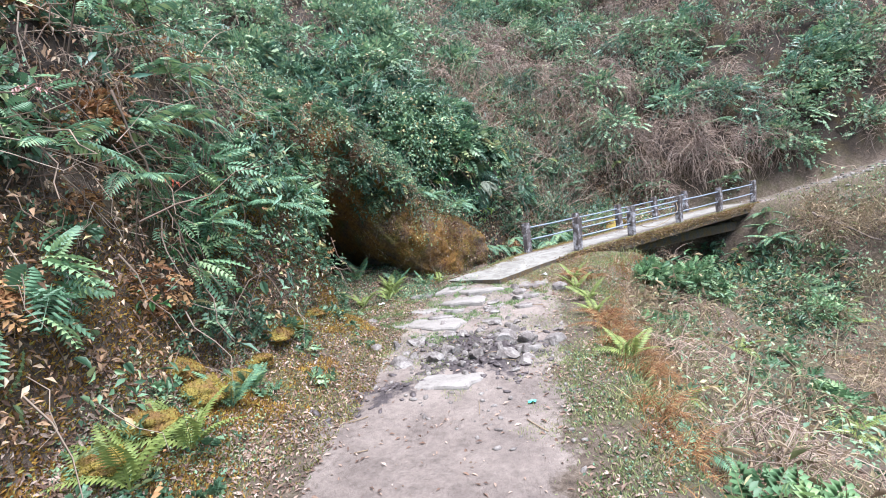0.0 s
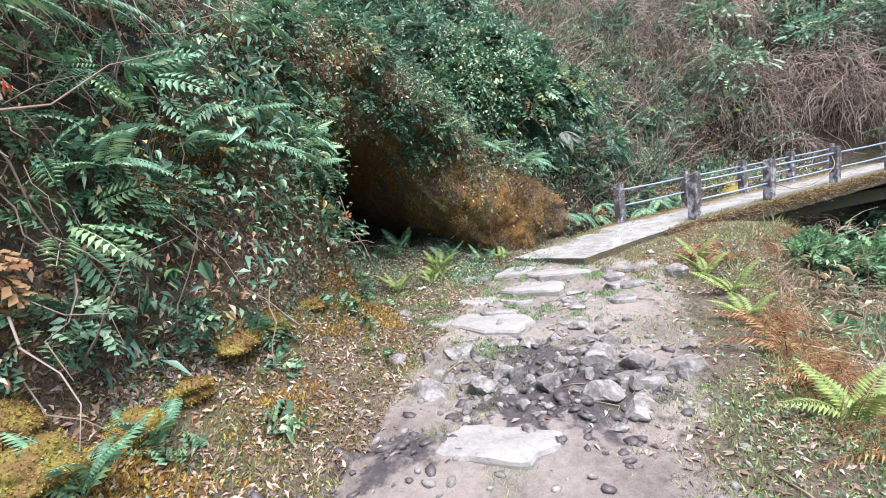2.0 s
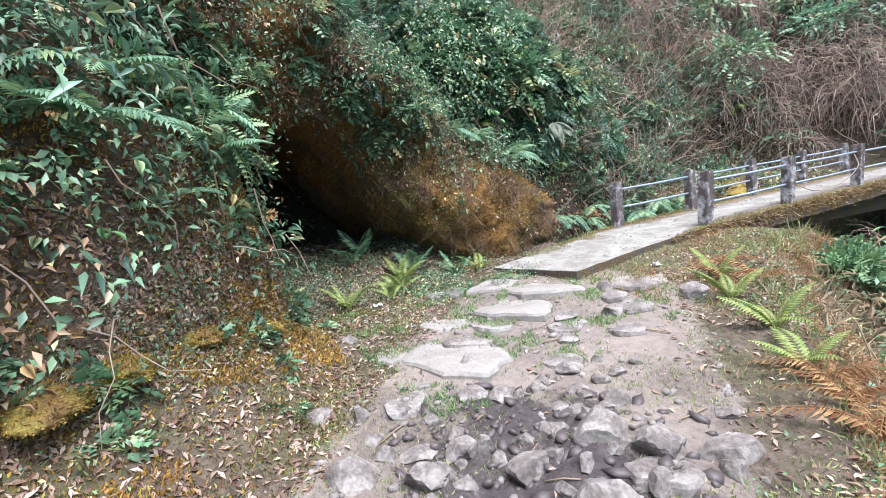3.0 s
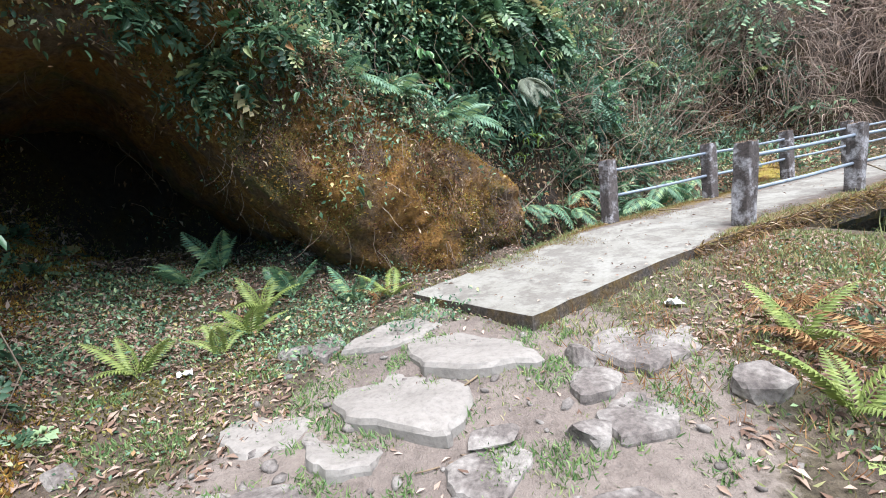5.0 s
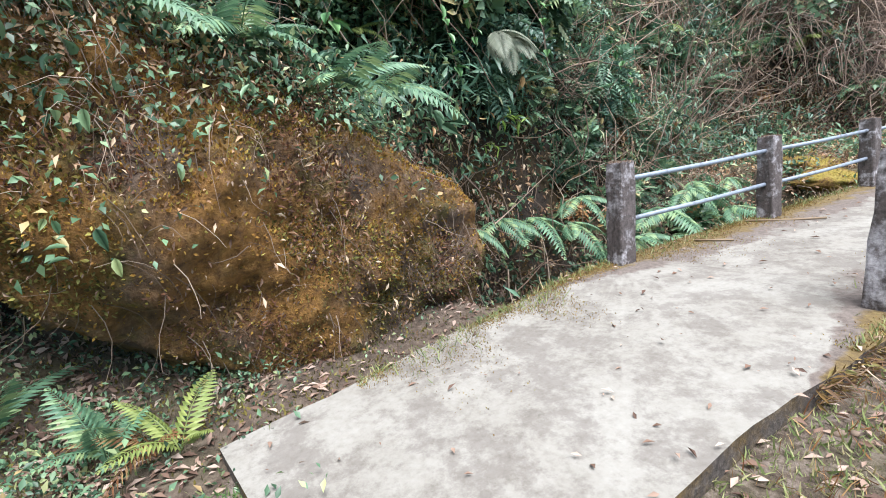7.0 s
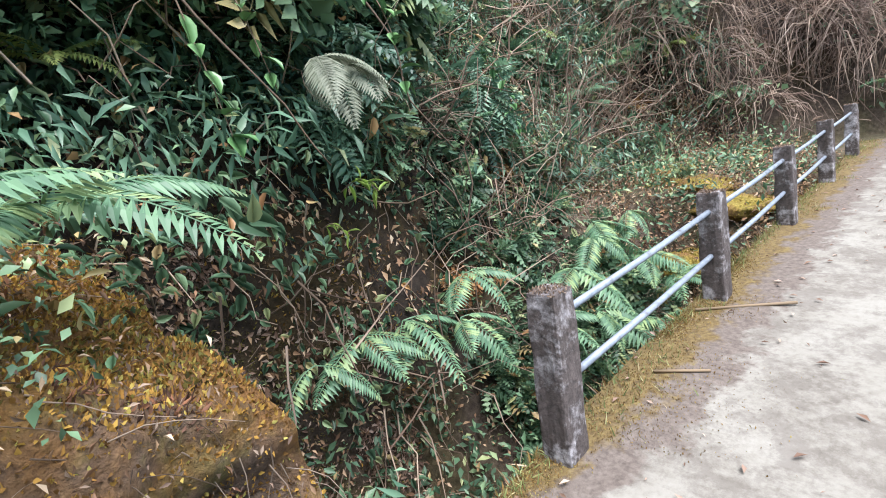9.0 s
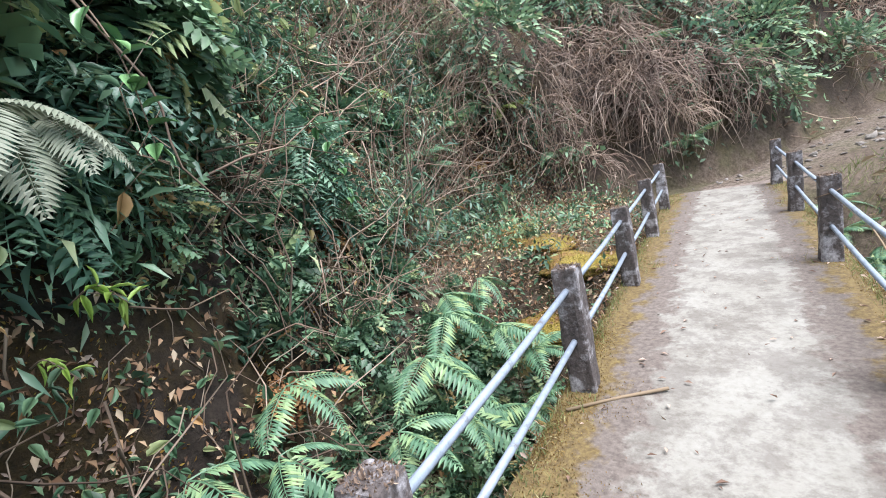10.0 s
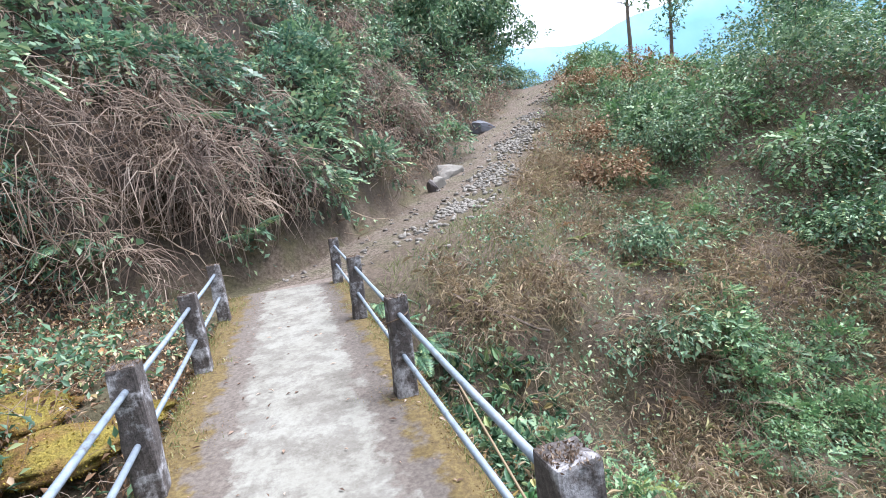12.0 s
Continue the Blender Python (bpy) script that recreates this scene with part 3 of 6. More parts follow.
# ---- flagstones and loose stones on the path ----
def stone(x, y, z, long, wide, high, turn, name, label, category, group, seed, mat=None):
    """A broken slab with an uneven outline, a chipped rim and a worn, slightly hollow top."""
    r = np.random.default_rng(seed)
    n, k = 44, 8
    corner = (np.arange(k) + r.uniform(-0.34, 0.34, k)) * 2 * math.pi / k
    reach = r.uniform(0.84, 1.16, k)
    cx, cy = np.append(reach * np.cos(corner), reach[0] * math.cos(corner[0])), np.append(reach * np.sin(corner), reach[0] * math.sin(corner[0]))
    q_ = np.arange(n) * k / n
    ox, oy = np.interp(q_, range(k + 1), cx), np.interp(q_, range(k + 1), cy)
    rim = 1 + 0.09 * fractal(np.stack([ox, oy, np.full(n, seed * 3.1)], -1), 0.3, 3)
    chip_ = 0.03 + 0.05 * np.abs(fractal(np.stack([ox, oy, np.full(n, seed * 5.7)], -1), 0.3, 2))
    rings = []
    for f, h in ((0.92, -1.0), (1.0, -0.3), (0.995, 0.2), (0.0, 0.42), (0.8, 0.5), (0.55, 0.48), (0.28, 0.47)):
        f = 1 - chip_ if f == 0 else f
        px, py = 0.5 * long * f * rim * ox, 0.5 * wide * f * rim * oy
        pz = high * h + (0.016 if h > 0.3 else 0.01) * fractal(np.stack([px, py, np.full(n, seed * 2.3)], -1), 0.22, 3)
        rings.append(np.stack([px, py, pz], -1))
    bm = bmesh.new()
    rings = [[bm.verts.new(p) for p in ring] for ring in rings]
    for a, b in zip(rings, rings[1:]):
        for k in range(n):
            bm.faces.new((a[k], a[(k + 1) % n], b[(k + 1) % n], b[k]))
    bm.faces.new(rings[-1])
    bm.faces.new(rings[0][::-1])
    me = bpy.data.meshes.new(name)
    bm.to_mesh(me)
    bm.free()
    me.materials.append(mat or M_STONE)
    ob = new(name, me)
    ob.matrix_basis = pose(x, y, z, r.uniform(-3, 3), r.uniform(-3, 3), turn)
    return tagged(ob, label, category, group)


FLAT = "pale worn flagstone set in the muddy path"
# x, y, length, width, turn, lift of its top over the earth
for n, (x, y, l, w, turn, lift) in enumerate([
        (2.01, -3.93, 1.0, 0.66, 22, 0.08), (1.84, -3.36, 0.92, 0.6, 20, 0.09), (1.2, -3.6, 0.8, 0.5, 95, 0.06), (1.7, -4.61, 0.6, 0.48, 11, 0.05),
        (2.2, -4.33, 0.5, 0.36, 19, 0.04), (2.6, -4.95, 1.1, 0.84, 25, 0.06), (2.12, -5.38, 0.52, 0.34, 150, 0.04), (4.7, -6.3, 0.9, 0.5, 38, 0.1)]):
    z = land(np.array([x]), np.array([y]))[0][0]
    stone(x, y, z + lift * 0.45 - 0.06, l * 1.06, w * 1.06, 0.12, turn, "flagstone", FLAT, "stone", "flagstones of the path", 20 + n)
# darker slabs, muddier and sunk to their tops
for n, (x, y, l, w, turn) in enumerate([(2.56, -2.49, 0.85, 0.62, 107), (3.0, -3.07, 0.5, 0.38, 102), (2.68, -3.06, 0.42, 0.3, 126), (2.83, -3.83, 0.46, 0.36, 139), (0.98, -4.03, 0.5, 0.26, 160),
                                        (2.36, -4.72, 0.5, 0.3, 49), (3.05, -5.68, 0.52, 0.3, 119), (4.73, -4.93, 0.42, 0.3, 36), (3.35, -3.6, 0.4, 0.28, 60), (3.3, -4.35, 0.44, 0.3, 15)]):
    z = land(np.array([x]), np.array([y]))[0][0]
    stone(x, y, z - 0.035, l, w, 0.12, turn, "slab", "dark muddy slab sunk into the path", "stone", "sunken slabs of the path", 90 + n, M_LOOSE)
LOOSE = "grey broken rock half sunk in churned mud"


def lump(x, y, z, long, wide, high, turn, seed):
    """A rounded, chipped lump of rock."""
    bm = bmesh.new()
    bmesh.ops.create_icosphere(bm, subdivisions=3, radius=0.5)
    co = np.array([v.co[:] for v in bm.verts])
    g = np.random.default_rng(seed)
    for k in range(16):                     # flat broken faces
        d = unit(g.normal(0, 1, 3) * np.array([1, 1, 0.8]))
        h = g.uniform(0.22, 0.38)
        over = np.maximum(co @ d - h, 0)
        co = co - over[:, None] * d * 0.95
    co = co * 1.3 + 0.035 * np.stack([fractal(co * 1.0 + seed + 9.1 * k, 0.35) for k in range(3)], -1)
    for v, c in zip(bm.verts, co * np.array([long, wide, high * 1.9])):
        v.co = c
    for f in bm.faces:
        f.smooth = False
    me = bpy.data.meshes.new("loose_rock")
    bm.to_mesh(me)
    bm.free()
    me.materials.append(M_LOOSE)
    ob = new("loose_rock", me)
    ob.matrix_basis = pose(x, y, z, 0, 0, turn)
    return tagged(ob, LOOSE, "rock", "rocks in the mud")


for n, (x, y, l, h) in enumerate([
        (3.07, -5.75, 0.4, 0.1), (3.6, -6.27, 0.42, 0.17), (3.63, -5.8, 0.3, 0.12), (3.82, -5.62, 0.28, 0.14), (4.31, -4.96, 0.4, 0.2), (4.84, -4.53, 0.42, 0.14),
        (4.18, -5.33, 0.34, 0.16), (4.6, -4.78, 0.34, 0.16), (3.5, -6.0, 0.24, 0.12), (3.95, -5.9, 0.34, 0.15), (2.84, -6.25, 0.3, 0.08), (4.66, -5.32, 0.42, 0.2),
        (5.02, -5.27, 0.36, 0.16), (3.95, -5.0, 0.28, 0.12), (3.22, -2.52, 0.34, 0.2), (2.47, -2.92, 0.3, 0.12), (2.65, -3.72, 0.3, 0.1), (2.95, -3.36, 0.3, 0.12),
        (3.4, -4.4, 0.3, 0.08), (3.7, -4.55, 0.22, 0.07), (3.05, -4.05, 0.26, 0.08), (4.05, -4.6, 0.2, 0.08), (3.3, -5.2, 0.26, 0.08), (1.5, -5.6, 0.24, 0.08), (0.9, -4.3, 0.3, 0.1)]):
    z = land(np.array([x]), np.array([y]))[0][0]
    lump(x, y, z + h * 0.02, l * 0.98, l * (0.6 + 0.35 * ((n * 7) % 5) / 5), h * 0.66, n * 47 % 180, 60 + n)
g8 = np.random.default_rng(88)
for n in range(46):
    x, y = 3.9 + g8.normal(0, 0.75), -5.2 + g8.normal(0, 0.7)
    l = g8.uniform(0.09, 0.22)
    lump(x, y, land(np.array([x]), np.array([y]))[0][0], l, l * g8.uniform(0.5, 0.9), l * g8.uniform(0.25, 0.5), g8.uniform(0, 180), 140 + n)


# ---- plants ----
FACE_C = GROUND_V[GROUND_F].mean(1)
e1, e2 = GROUND_V[GROUND_F[:, 2]] - GROUND_V[GROUND_F[:, 0]], GROUND_V[GROUND_F[:, 3]] - GROUND_V[GROUND_F[:, 1]]
FACE_N = np.cross(e1, e2)
FACE_A = np.linalg.norm(FACE_N, axis=1) / 2
FACE_N = unit(FACE_N)
F_TREAD = TREAD[GROUND_F].mean(1)
F_IN, F_OFF, F_RIGHT = INSIDE[GROUND_F].mean(1), OFF[GROUND_F].mean(1), RIGHT[GROUND_F].all(1)
FX, FY, FZ = FACE_C.T
# a steep face above the foot of the near bank, the bank beside the bridge, the far hillside, the slope right of the path

NEAR = (F_IN > 0.03) & (F_IN < 4.2) & (FY > -12) & (FY < 9.5) & (FX < 8)
CAVE = step(-3.0, -3.6, FY) * step(-7.5, -6.8, FY) * (FX < 0.9) * (F_IN < 1.5)
NEAR = NEAR * (1 - 0.93 * CAVE)
FARB = (((F_IN > 0.03) & (FY >= 8.5)) | ((F_IN > 3.6) & (FY > -13) & (FX < 9))) & (F_IN < 24) & (FY < 37) & (FX > -22) & (FX < 22)
FARB = FARB * np.where(FY > 8.8, step(0.1, 0.4, F_IN + 0.25 * fractal(FACE_C, 1.3, 2)), 1.0)
SLOPE = F_RIGHT & (F_OFF > 0.45) & (F_IN <= 0) & (FX > 1) & (FX < 27) & (FY > -8) & (FY < 30) & ((FY > 2.5) | (FX < 9))


def scatter(weight, n, faces=GROUND_F, verts=GROUND_V, area=FACE_A, normal=FACE_N):
    """n places on the faces, by their area times weight, with the faces' normals."""
    w = area * weight
    pick = rng.choice(len(w), n, p=w / w.sum())
    q = verts[faces[pick]]
    u, v = rng.random((2, n, 1))
    return q[:, 0] * (1 - u) * (1 - v) + q[:, 1] * u * (1 - v) + q[:, 2] * u * v + q[:, 3] * (1 - u) * v, normal[pick]


def spread(name, shape, at, x_axis, y_axis, size, mat, label, category, twist=None):
    """Copies of one small shape (verts, faces) in one mesh: each at a place, along two axes, to a size."""
    v, f = shape
    y = unit(y_axis)
    z = unit(np.cross(x_axis, y))
    x = np.cross(y, z)
    size = np.asarray(size, float).reshape(len(at), -1)
    if size.shape[1] == 1:
        size = np.repeat(size, 3, 1)
    s = v[None] * size[:, None]
    out = at[:, None] + s[..., :1] * x[:, None] + s[..., 1:2] * y[:, None] + s[..., 2:] * z[:, None]
    k = len(v)
    faces = (np.asarray(f)[None] + (np.arange(len(at)) * k)[:, None, None]).reshape(-1, len(f[0]))
    ob = new(name, mesh_of(name, out.reshape(-1, 3), faces, [mat], True))
    return tagged(ob, label, category, kind="stuff")


def leaf_shape(wide=0.45, fold=0.12, droop=0.15):
    """A broad leaf with a rounded outline, folded along its midrib."""
    w = wide / 2
    v = [(0, 0, 0), (0, 0.35, -fold * 0.2), (0, 0.72, -droop * 0.4), (0, 1, -droop)]
    for side in (-1, 1):
        v += [(side * w * 0.72, 0.14, fold * 0.6), (side * w, 0.38, fold), (side * w * 0.68, 0.7, fold * 0.4)]
    f = []
    for i in (4, 7):
        f += [(0, 1, i), (i, 1, i + 1), (i + 1, 1, 2), (i + 1, 2, i + 2), (i + 2, 2, 3)]
    return np.array(v, float), f


def small_leaf(wide=0.5, fold=0.1, droop=0.1):
    w = wide / 2
    v = np.array([(0, 0, 0), (0, 0.5, 0), (0, 1, -droop), (-w, 0.45, fold), (w, 0.45, fold)], float)
    return v, [(0, 1, 3), (3, 1, 2), (0, 4, 1), (4, 2, 1)]


def chip(wide=0.5, fold=0.14):
    """The plainest leaf: two halves folded along the midrib."""
    return np.array([(0, 0, 0), (-wide / 2, 0.45, fold), (0, 1, 0), (wide / 2, 0.45, fold)], float), [(0, 2, 1), (0, 3, 2)]


UP = np.array([0, 0, 1.0])


def foliage(name, weight, clumps, each, radius, out, size, shape, mat, label, droop=0.6, stick=0.6, source=None):
    """Leaves in clumps that stand off a slope."""
    c, n = scatter(weight, clumps) if source is None else source(clumps)
    far_out = rng.uniform(*out, (clumps, 1)) * (0.25 + 1.6 * step(-0.15, 0.5, fractal(c + 5.0, 0.9 if out[1] < 0.5 else 2.0, 2)))[:, None]
    c = c + n * far_out
    big = rng.uniform(0.75, 1.3, clumps)
    k = clumps * each
    at = np.repeat(c, each, 0) + rng.normal(0, radius, (k, 3)) * np.array([1, 1, 0.8])
    nn = np.repeat(n, each, 0)
    face = unit(nn * 0.45 + UP * 0.75 + rng.normal(0, 0.45, (k, 3)))
    along_ = unit(nn * stick - UP * droop + rng.normal(0, 0.75, (k, 3)))
    x = np.cross(along_, face)
    s = np.repeat(big, each) * rng.uniform(*size, k)
    return spread(name, shape, at, x, along_, s, mat, label, category="foliage")


def patch(c, size, lo, hi, seed=0):
    return step(lo, hi, fractal(c + seed * 31.7, size, 3))


P1, P2, P3 = patch(FACE_C, 1.4, -0.35, 0.25, 1), patch(FACE_C, 2.2, -0.1, 0.35, 2), patch(FACE_C, 0.8, -0.2, 0.4, 3)
LOW = step(0.75, 0.25, F_IN)          # foot of the cut, more moss and litter than leaves
START = step(-5.5, -6.5, FY)          # the bank beside the approach
green = NEAR * (0.12 + P1) * (1 - 0.65 * LOW * START)
SHADE = NEAR * step(-2.2, -1.2, FY) * step(2.4, 1.2, FY)
GAP = (~F_RIGHT) * (F_TREAD > 0.5) * (FX < -0.35) * (FY > -0.8) * (FY < 9.5) * (F_IN <= 0.1)
green = green * (1 - 0.75 * step(0.5, 0.2, F_IN) * (SHADE > 0))
DIM = (SHADE > 0) * step(0.9, 0.5, F_IN)
foliage("overhang_leaves", NEAR * step(-2.4, -1.6, FY) * step(2.4, 1.2, FY) * step(0.6, 0.9, F_IN) * step(2.4, 1.6, F_IN), 1700, 12, 0.16, (0.25, 0.8), (0.06, 0.13), chip(0.5), M_LEAF, "leaves hanging out over the shaded ravine", 0.9)
foliage("terrace_growth", GAP * (0.3 + P3), 1000, 11, 0.12, (0.0, 0.25), (0.05, 0.12), chip(0.45), M_LEAF, "green plants on the terrace beside the bridge", 0.3)
foliage("terrace_litter", GAP * (0.3 + (FY > 4.5)), 2400, 10, 0.14, (0.0, 0.03), (0.03, 0.08), chip(0.45, 0.2), M_DRY, "fallen leaves on the terrace beside the bridge", 0.1, 0.0)
foliage("undergrowth", green, 3300, 20, 0.13, (0.05, 0.4), (0.04, 0.095), small_leaf(0.42, 0.08, 0.18), M_LEAF, "dense small green leaves covering the steep bank", 0.5)
foliage("broad_leaf_undergrowth", green * (0.25 + P3) * (1 - 0.6 * START), 1500, 9, 0.16, (0.08, 0.45), (0.09, 0.17), leaf_shape(0.5), M_LEAF, "broad drooping green leaves on the bank", 0.7)
foliage("lance_leaf_undergrowth", green * (0.2 + P2) * (1 - 0.6 * START), 1500, 11, 0.15, (0.08, 0.45), (0.12, 0.24), small_leaf(0.2, 0.05, 0.25), M_LEAF_BLUE, "long narrow bluish green leaves on the bank", 0.7)
foliage("ravine_leaves", SHADE * (0.2 + P3), 900, 10, 0.13, (0.05, 0.4), (0.06, 0.13), leaf_shape(0.5), M_LEAF, "glossy dark leaves over the shaded ravine", 0.6)
foliage("dead_leaf_cover", NEAR * (1 - 0.7 * DIM) * (0.25 + 1.2 * LOW - 1.1 * LOW * START + 0.6 * (1 - P1)), 6000, 10, 0.12, (0.0, 0.16), (0.035, 0.09), chip(0.4, 0.25), M_DRY, "dead brown leaves caught on the bank", 0.9, 0.2)
DEAD_ = np.exp(-((FX + 3.2) / 2.2) ** 2 - ((FY - 10.2) / 2.4) ** 2) + np.exp(-((FX + 0.2) / 1.6) ** 2 - ((FY - 13) / 2.0) ** 2)
foliage("far_undergrowth", FARB * (0.18 + P1) * (1 - 0.8 * np.clip(DEAD_, 0, 1)), 2400, 26, 0.27, (0.05, 0.8), (0.11, 0.22), chip(0.5), M_LEAF_FAR, "green shrubs on the far hillside", 0.4)
foliage("far_dead_cover", FARB * (1.2 - P1), 3800, 12, 0.26, (0.0, 0.5), (0.12, 0.28), chip(0.18, 0.2), M_FAR_DRY, "dead brown growth on the far hillside", 0.8)
SPUR = step(12, 15, FX)
foliage("slope_undergrowth", SLOPE * (0.06 + P2 * (1 - SPUR)) * np.where(FY < 2, 0.28, 0.45) * np.where(FX > 9, 2, 1), 2100, 12, 0.2, (0.0, 0.4), (0.05, 0.11), chip(0.5), M_LEAF_FAR, "green creepers and shrubs on the ravine slope", 0.4)
foliage("spur_creepers", SLOPE * SPUR * (0.3 + P1), 2300, 24, 0.25, (0.0, 0.6), (0.1, 0.2), chip(0.5), M_LEAF_SPUR, "bright green creepers over the steep spur", 0.5)
foliage("slope_dead_cover", SLOPE * np.where(FY < -1.5, 0.3, 1.0) * (1.15 - P2) * (1 - 0.8 * SPUR), 4200, 12, 0.2, (0.0, 0.3), (0.09, 0.23), chip(0.16, 0.2), M_STRAW, "dry brown bracken on the ravine slope", 0.5)


def twig_shape(bends=4, seed=1, r=0.012):
    g = np.random.default_rng(seed)
    p = np.cumsum(np.c_[g.normal(0, 0.07, bends + 1), np.full(bends + 1, 1 / bends), g.normal(0, 0.07, bends + 1)], 0)
    p -= p[0]
    v, f = [], []
    for n, q in enumerate(p):
        for k in range(3):
            a = 2.094 * k
            w = r * (1 - 0.7 * n / bends)
            v.append((q[0] + w * math.cos(a), q[1], q[2] + w * math.sin(a)))
    for n in range(bends):
        for k in range(3):
            a, b = n * 3 + k, n * 3 + (k + 1) % 3
            f += [(a, b, b + 3), (a, b + 3, a + 3)]
    return np.array(v), f


def twigs(name, weight, n, long, thick, hang, label, out=(0, 0.15), mat=None):
    at, nn = scatter(weight, n)
    at = at + nn * rng.uniform(*out, (n, 1))
    y = unit(nn * 0.35 - UP * hang + rng.normal(0, 0.5, (n, 3)))
    x = np.cross(y, unit(rng.normal(0, 1, (n, 3))))
    third = n // 3
    for k in range(3):
        w = slice(k * third, (k + 1) * third)
        spread(name, twig_shape(4, k + 2, thick), at[w], x[w], y[w], rng.uniform(*long, third), mat or M_TWIG, label, "twigs")


twigs("hanging_roots", NEAR * (1 - 0.7 * DIM) * (0.35 + 0.8 * (1 - P1)) * (1 - 0.9 * LOW * START), 4000, (0.25, 1.0), 0.011, 0.9, "thin dry roots and stems hanging down the bank", (0.05, 0.5))
twigs("dry_stems", NEAR * (0.2 + P2) * (1 + 3.5 * (FY > 1)) * (1 - 0.85 * START), 2400, (0.5, 1.5), 0.008, -0.5, "dry upright stems among the leaves", (0.1, 0.6), M_FAR_DRY)
twigs("far_dry_tangle", FARB * (1.1 - P1) + 0.2 * FARB, 3600, (0.5, 1.5), 0.011, 0.1, "tangle of dry brown stems on the far hillside", (0, 0.4), M_FAR_DRY)
twigs("slope_dry_tangle", SLOPE * (1.1 - P2), 3300, (0.4, 1.2), 0.01, -0.1, "tangle of dry brown stems on the ravine slope", (0, 0.25), M_STRAW)



# ---- shrubs, creepers and dead bracken in rounded masses, with shaded hollows between them ----
def pinnate(pairs=6, wide=0.6, slim=0.13, droop=0.35, plain_=False):
    """A spray one metre long: a thin stem with pairs of pointed leaflets."""
    v, f = [], []
    for k in range(pairs + 1):
        t = k / pairs
        v += [(0, t, -droop * t * t), (0.014, t, -droop * t * t - 0.004)]
    for k in range(pairs):
        a = 2 * k
        f += [(a, a + 1, a + 2), (a + 1, a + 3, a + 2)]
    for k in range(1, pairs + 1):
        t = k / pairs
        z = -droop * t * t
        reach = wide / 2 * (0.35 + math.sin(math.pi * min(1, 0.12 + 0.8 * t)))
        for side in (-1, 1):
            i = len(v)
            v += [(side * reach * 0.45, t + 0.1 * reach - slim / 2, z + 0.02), (side * reach, t + 0.42 * reach, z - 0.2 * reach), (side * reach * 0.4, t + 0.24 * reach + slim / 2, z + 0.02)]
            f += [(i, i + 1, i + 2)] if plain_ else [(2 * k, i, i + 1), (2 * k, i + 1, i + 2)]
    if plain_:
        f = [q for q in f if min(q) >= 2 * pairs + 2] + [(0, 1, 2 * pairs)]
    return np.array(v, float), f


def strand(seed, thick=0.012, bends=4):
    """A dry stem that leaves its root and falls over, one metre of it."""
    g = np.random.default_rng(seed)
    v, f = [], []
    for k in range(bends + 1):
        t = k / bends
        p = (g.normal(0, 0.06) * (k > 0), t * (1 - 0.45 * t), 0.25 * t - 0.95 * t * t)
        w = thick * (1 - 0.75 * t)
        v += [(p[0] - w, p[1], p[2]), (p[0] + w, p[1], p[2]), (p[0], p[1] + w, p[2] + w * 1.4)]
    for n in range(bends):
        for k in range(3):
            a, b = n * 3 + k, n * 3 + (k + 1) % 3
            f += [(a, b, b + 3), (a, b + 3, a + 3)]
    return np.array(v, float), f


def masses(name, weight, n, radius, each, size, shape, mat, label, hang=0.5, lift=0.3, flat=0.85, category="foliage", source=None):
    """Rounded masses of sprays on a slope: the sprays cover the outside of each mass and hang from it."""
    c, nn = scatter(weight, n) if source is None else source(n)
    r = rng.uniform(*radius, n)
    count = np.maximum(5, (each * (r / np.mean(radius)) ** 2).astype(int))
    big = rng.uniform(0.8, 1.25, n)
    idx = np.repeat(np.arange(n), count)
    m = len(idx)
    d = unit(rng.normal(0, 1, (m, 3)) + unit(nn[idx] * 0.7 + UP * 0.7) * 0.95)
    reach = r[idx] * (0.86 + 0.3 * grain(d * 1.0 + idx[:, None] * 3.7, 0.55) + rng.normal(0, 0.06, m))
    at = c[idx] + nn[idx] * (r[idx] * lift)[:, None] + d * reach[:, None] * np.array([1, 1, flat])
    y = unit(d * 0.9 - UP * hang + rng.normal(0, 0.4, (m, 3)))
    x = np.cross(y, unit(d * 0.7 + UP * 0.7 + rng.normal(0, 0.3, (m, 3))))
    return spread(name, shape, at, x, y, big[idx] * rng.uniform(*size, m), mat, label, category)


SLUMP_ = (~F_RIGHT) * (F_IN <= 0.03) * (F_TREAD > 0.25) * (FY < -5.8) * (FY > -11) * (FX < 7)
OVER = NEAR * step(0.45, 0.8, F_IN)
FERNY = step(-5.2, -4.0, FY) * step(2.5, 0.5, FY)
masses("hanging_fern_shrubs", OVER * (0.12 + FERNY) * (1 - 0.6 * START), 95, (0.3, 0.65), 58, (0.18, 0.38), pinnate(6, 0.6, 0.11, 0.4), M_LEAF_BLUE, "bluish green ferny shrubs hanging over the bank", 0.55)
masses("small_leaf_shrubs", OVER * (0.25 + P1) * (1 - 0.3 * START), 120, (0.22, 0.5), 62, (0.11, 0.22), pinnate(4, 0.8, 0.26, 0.25), M_LEAF, "green small-leaved shrubs in rounded masses on the bank", 0.35)
masses("bank_dead_bracken", NEAR * step(0.25, 0.5, F_IN) * (1.15 - P1) * (1 + START), 110, (0.2, 0.42), 30, (0.25, 0.6), strand(3, 0.007), M_FAR_DRY, "dead brown stems hanging in bundles on the bank", 0.5, category="twigs")
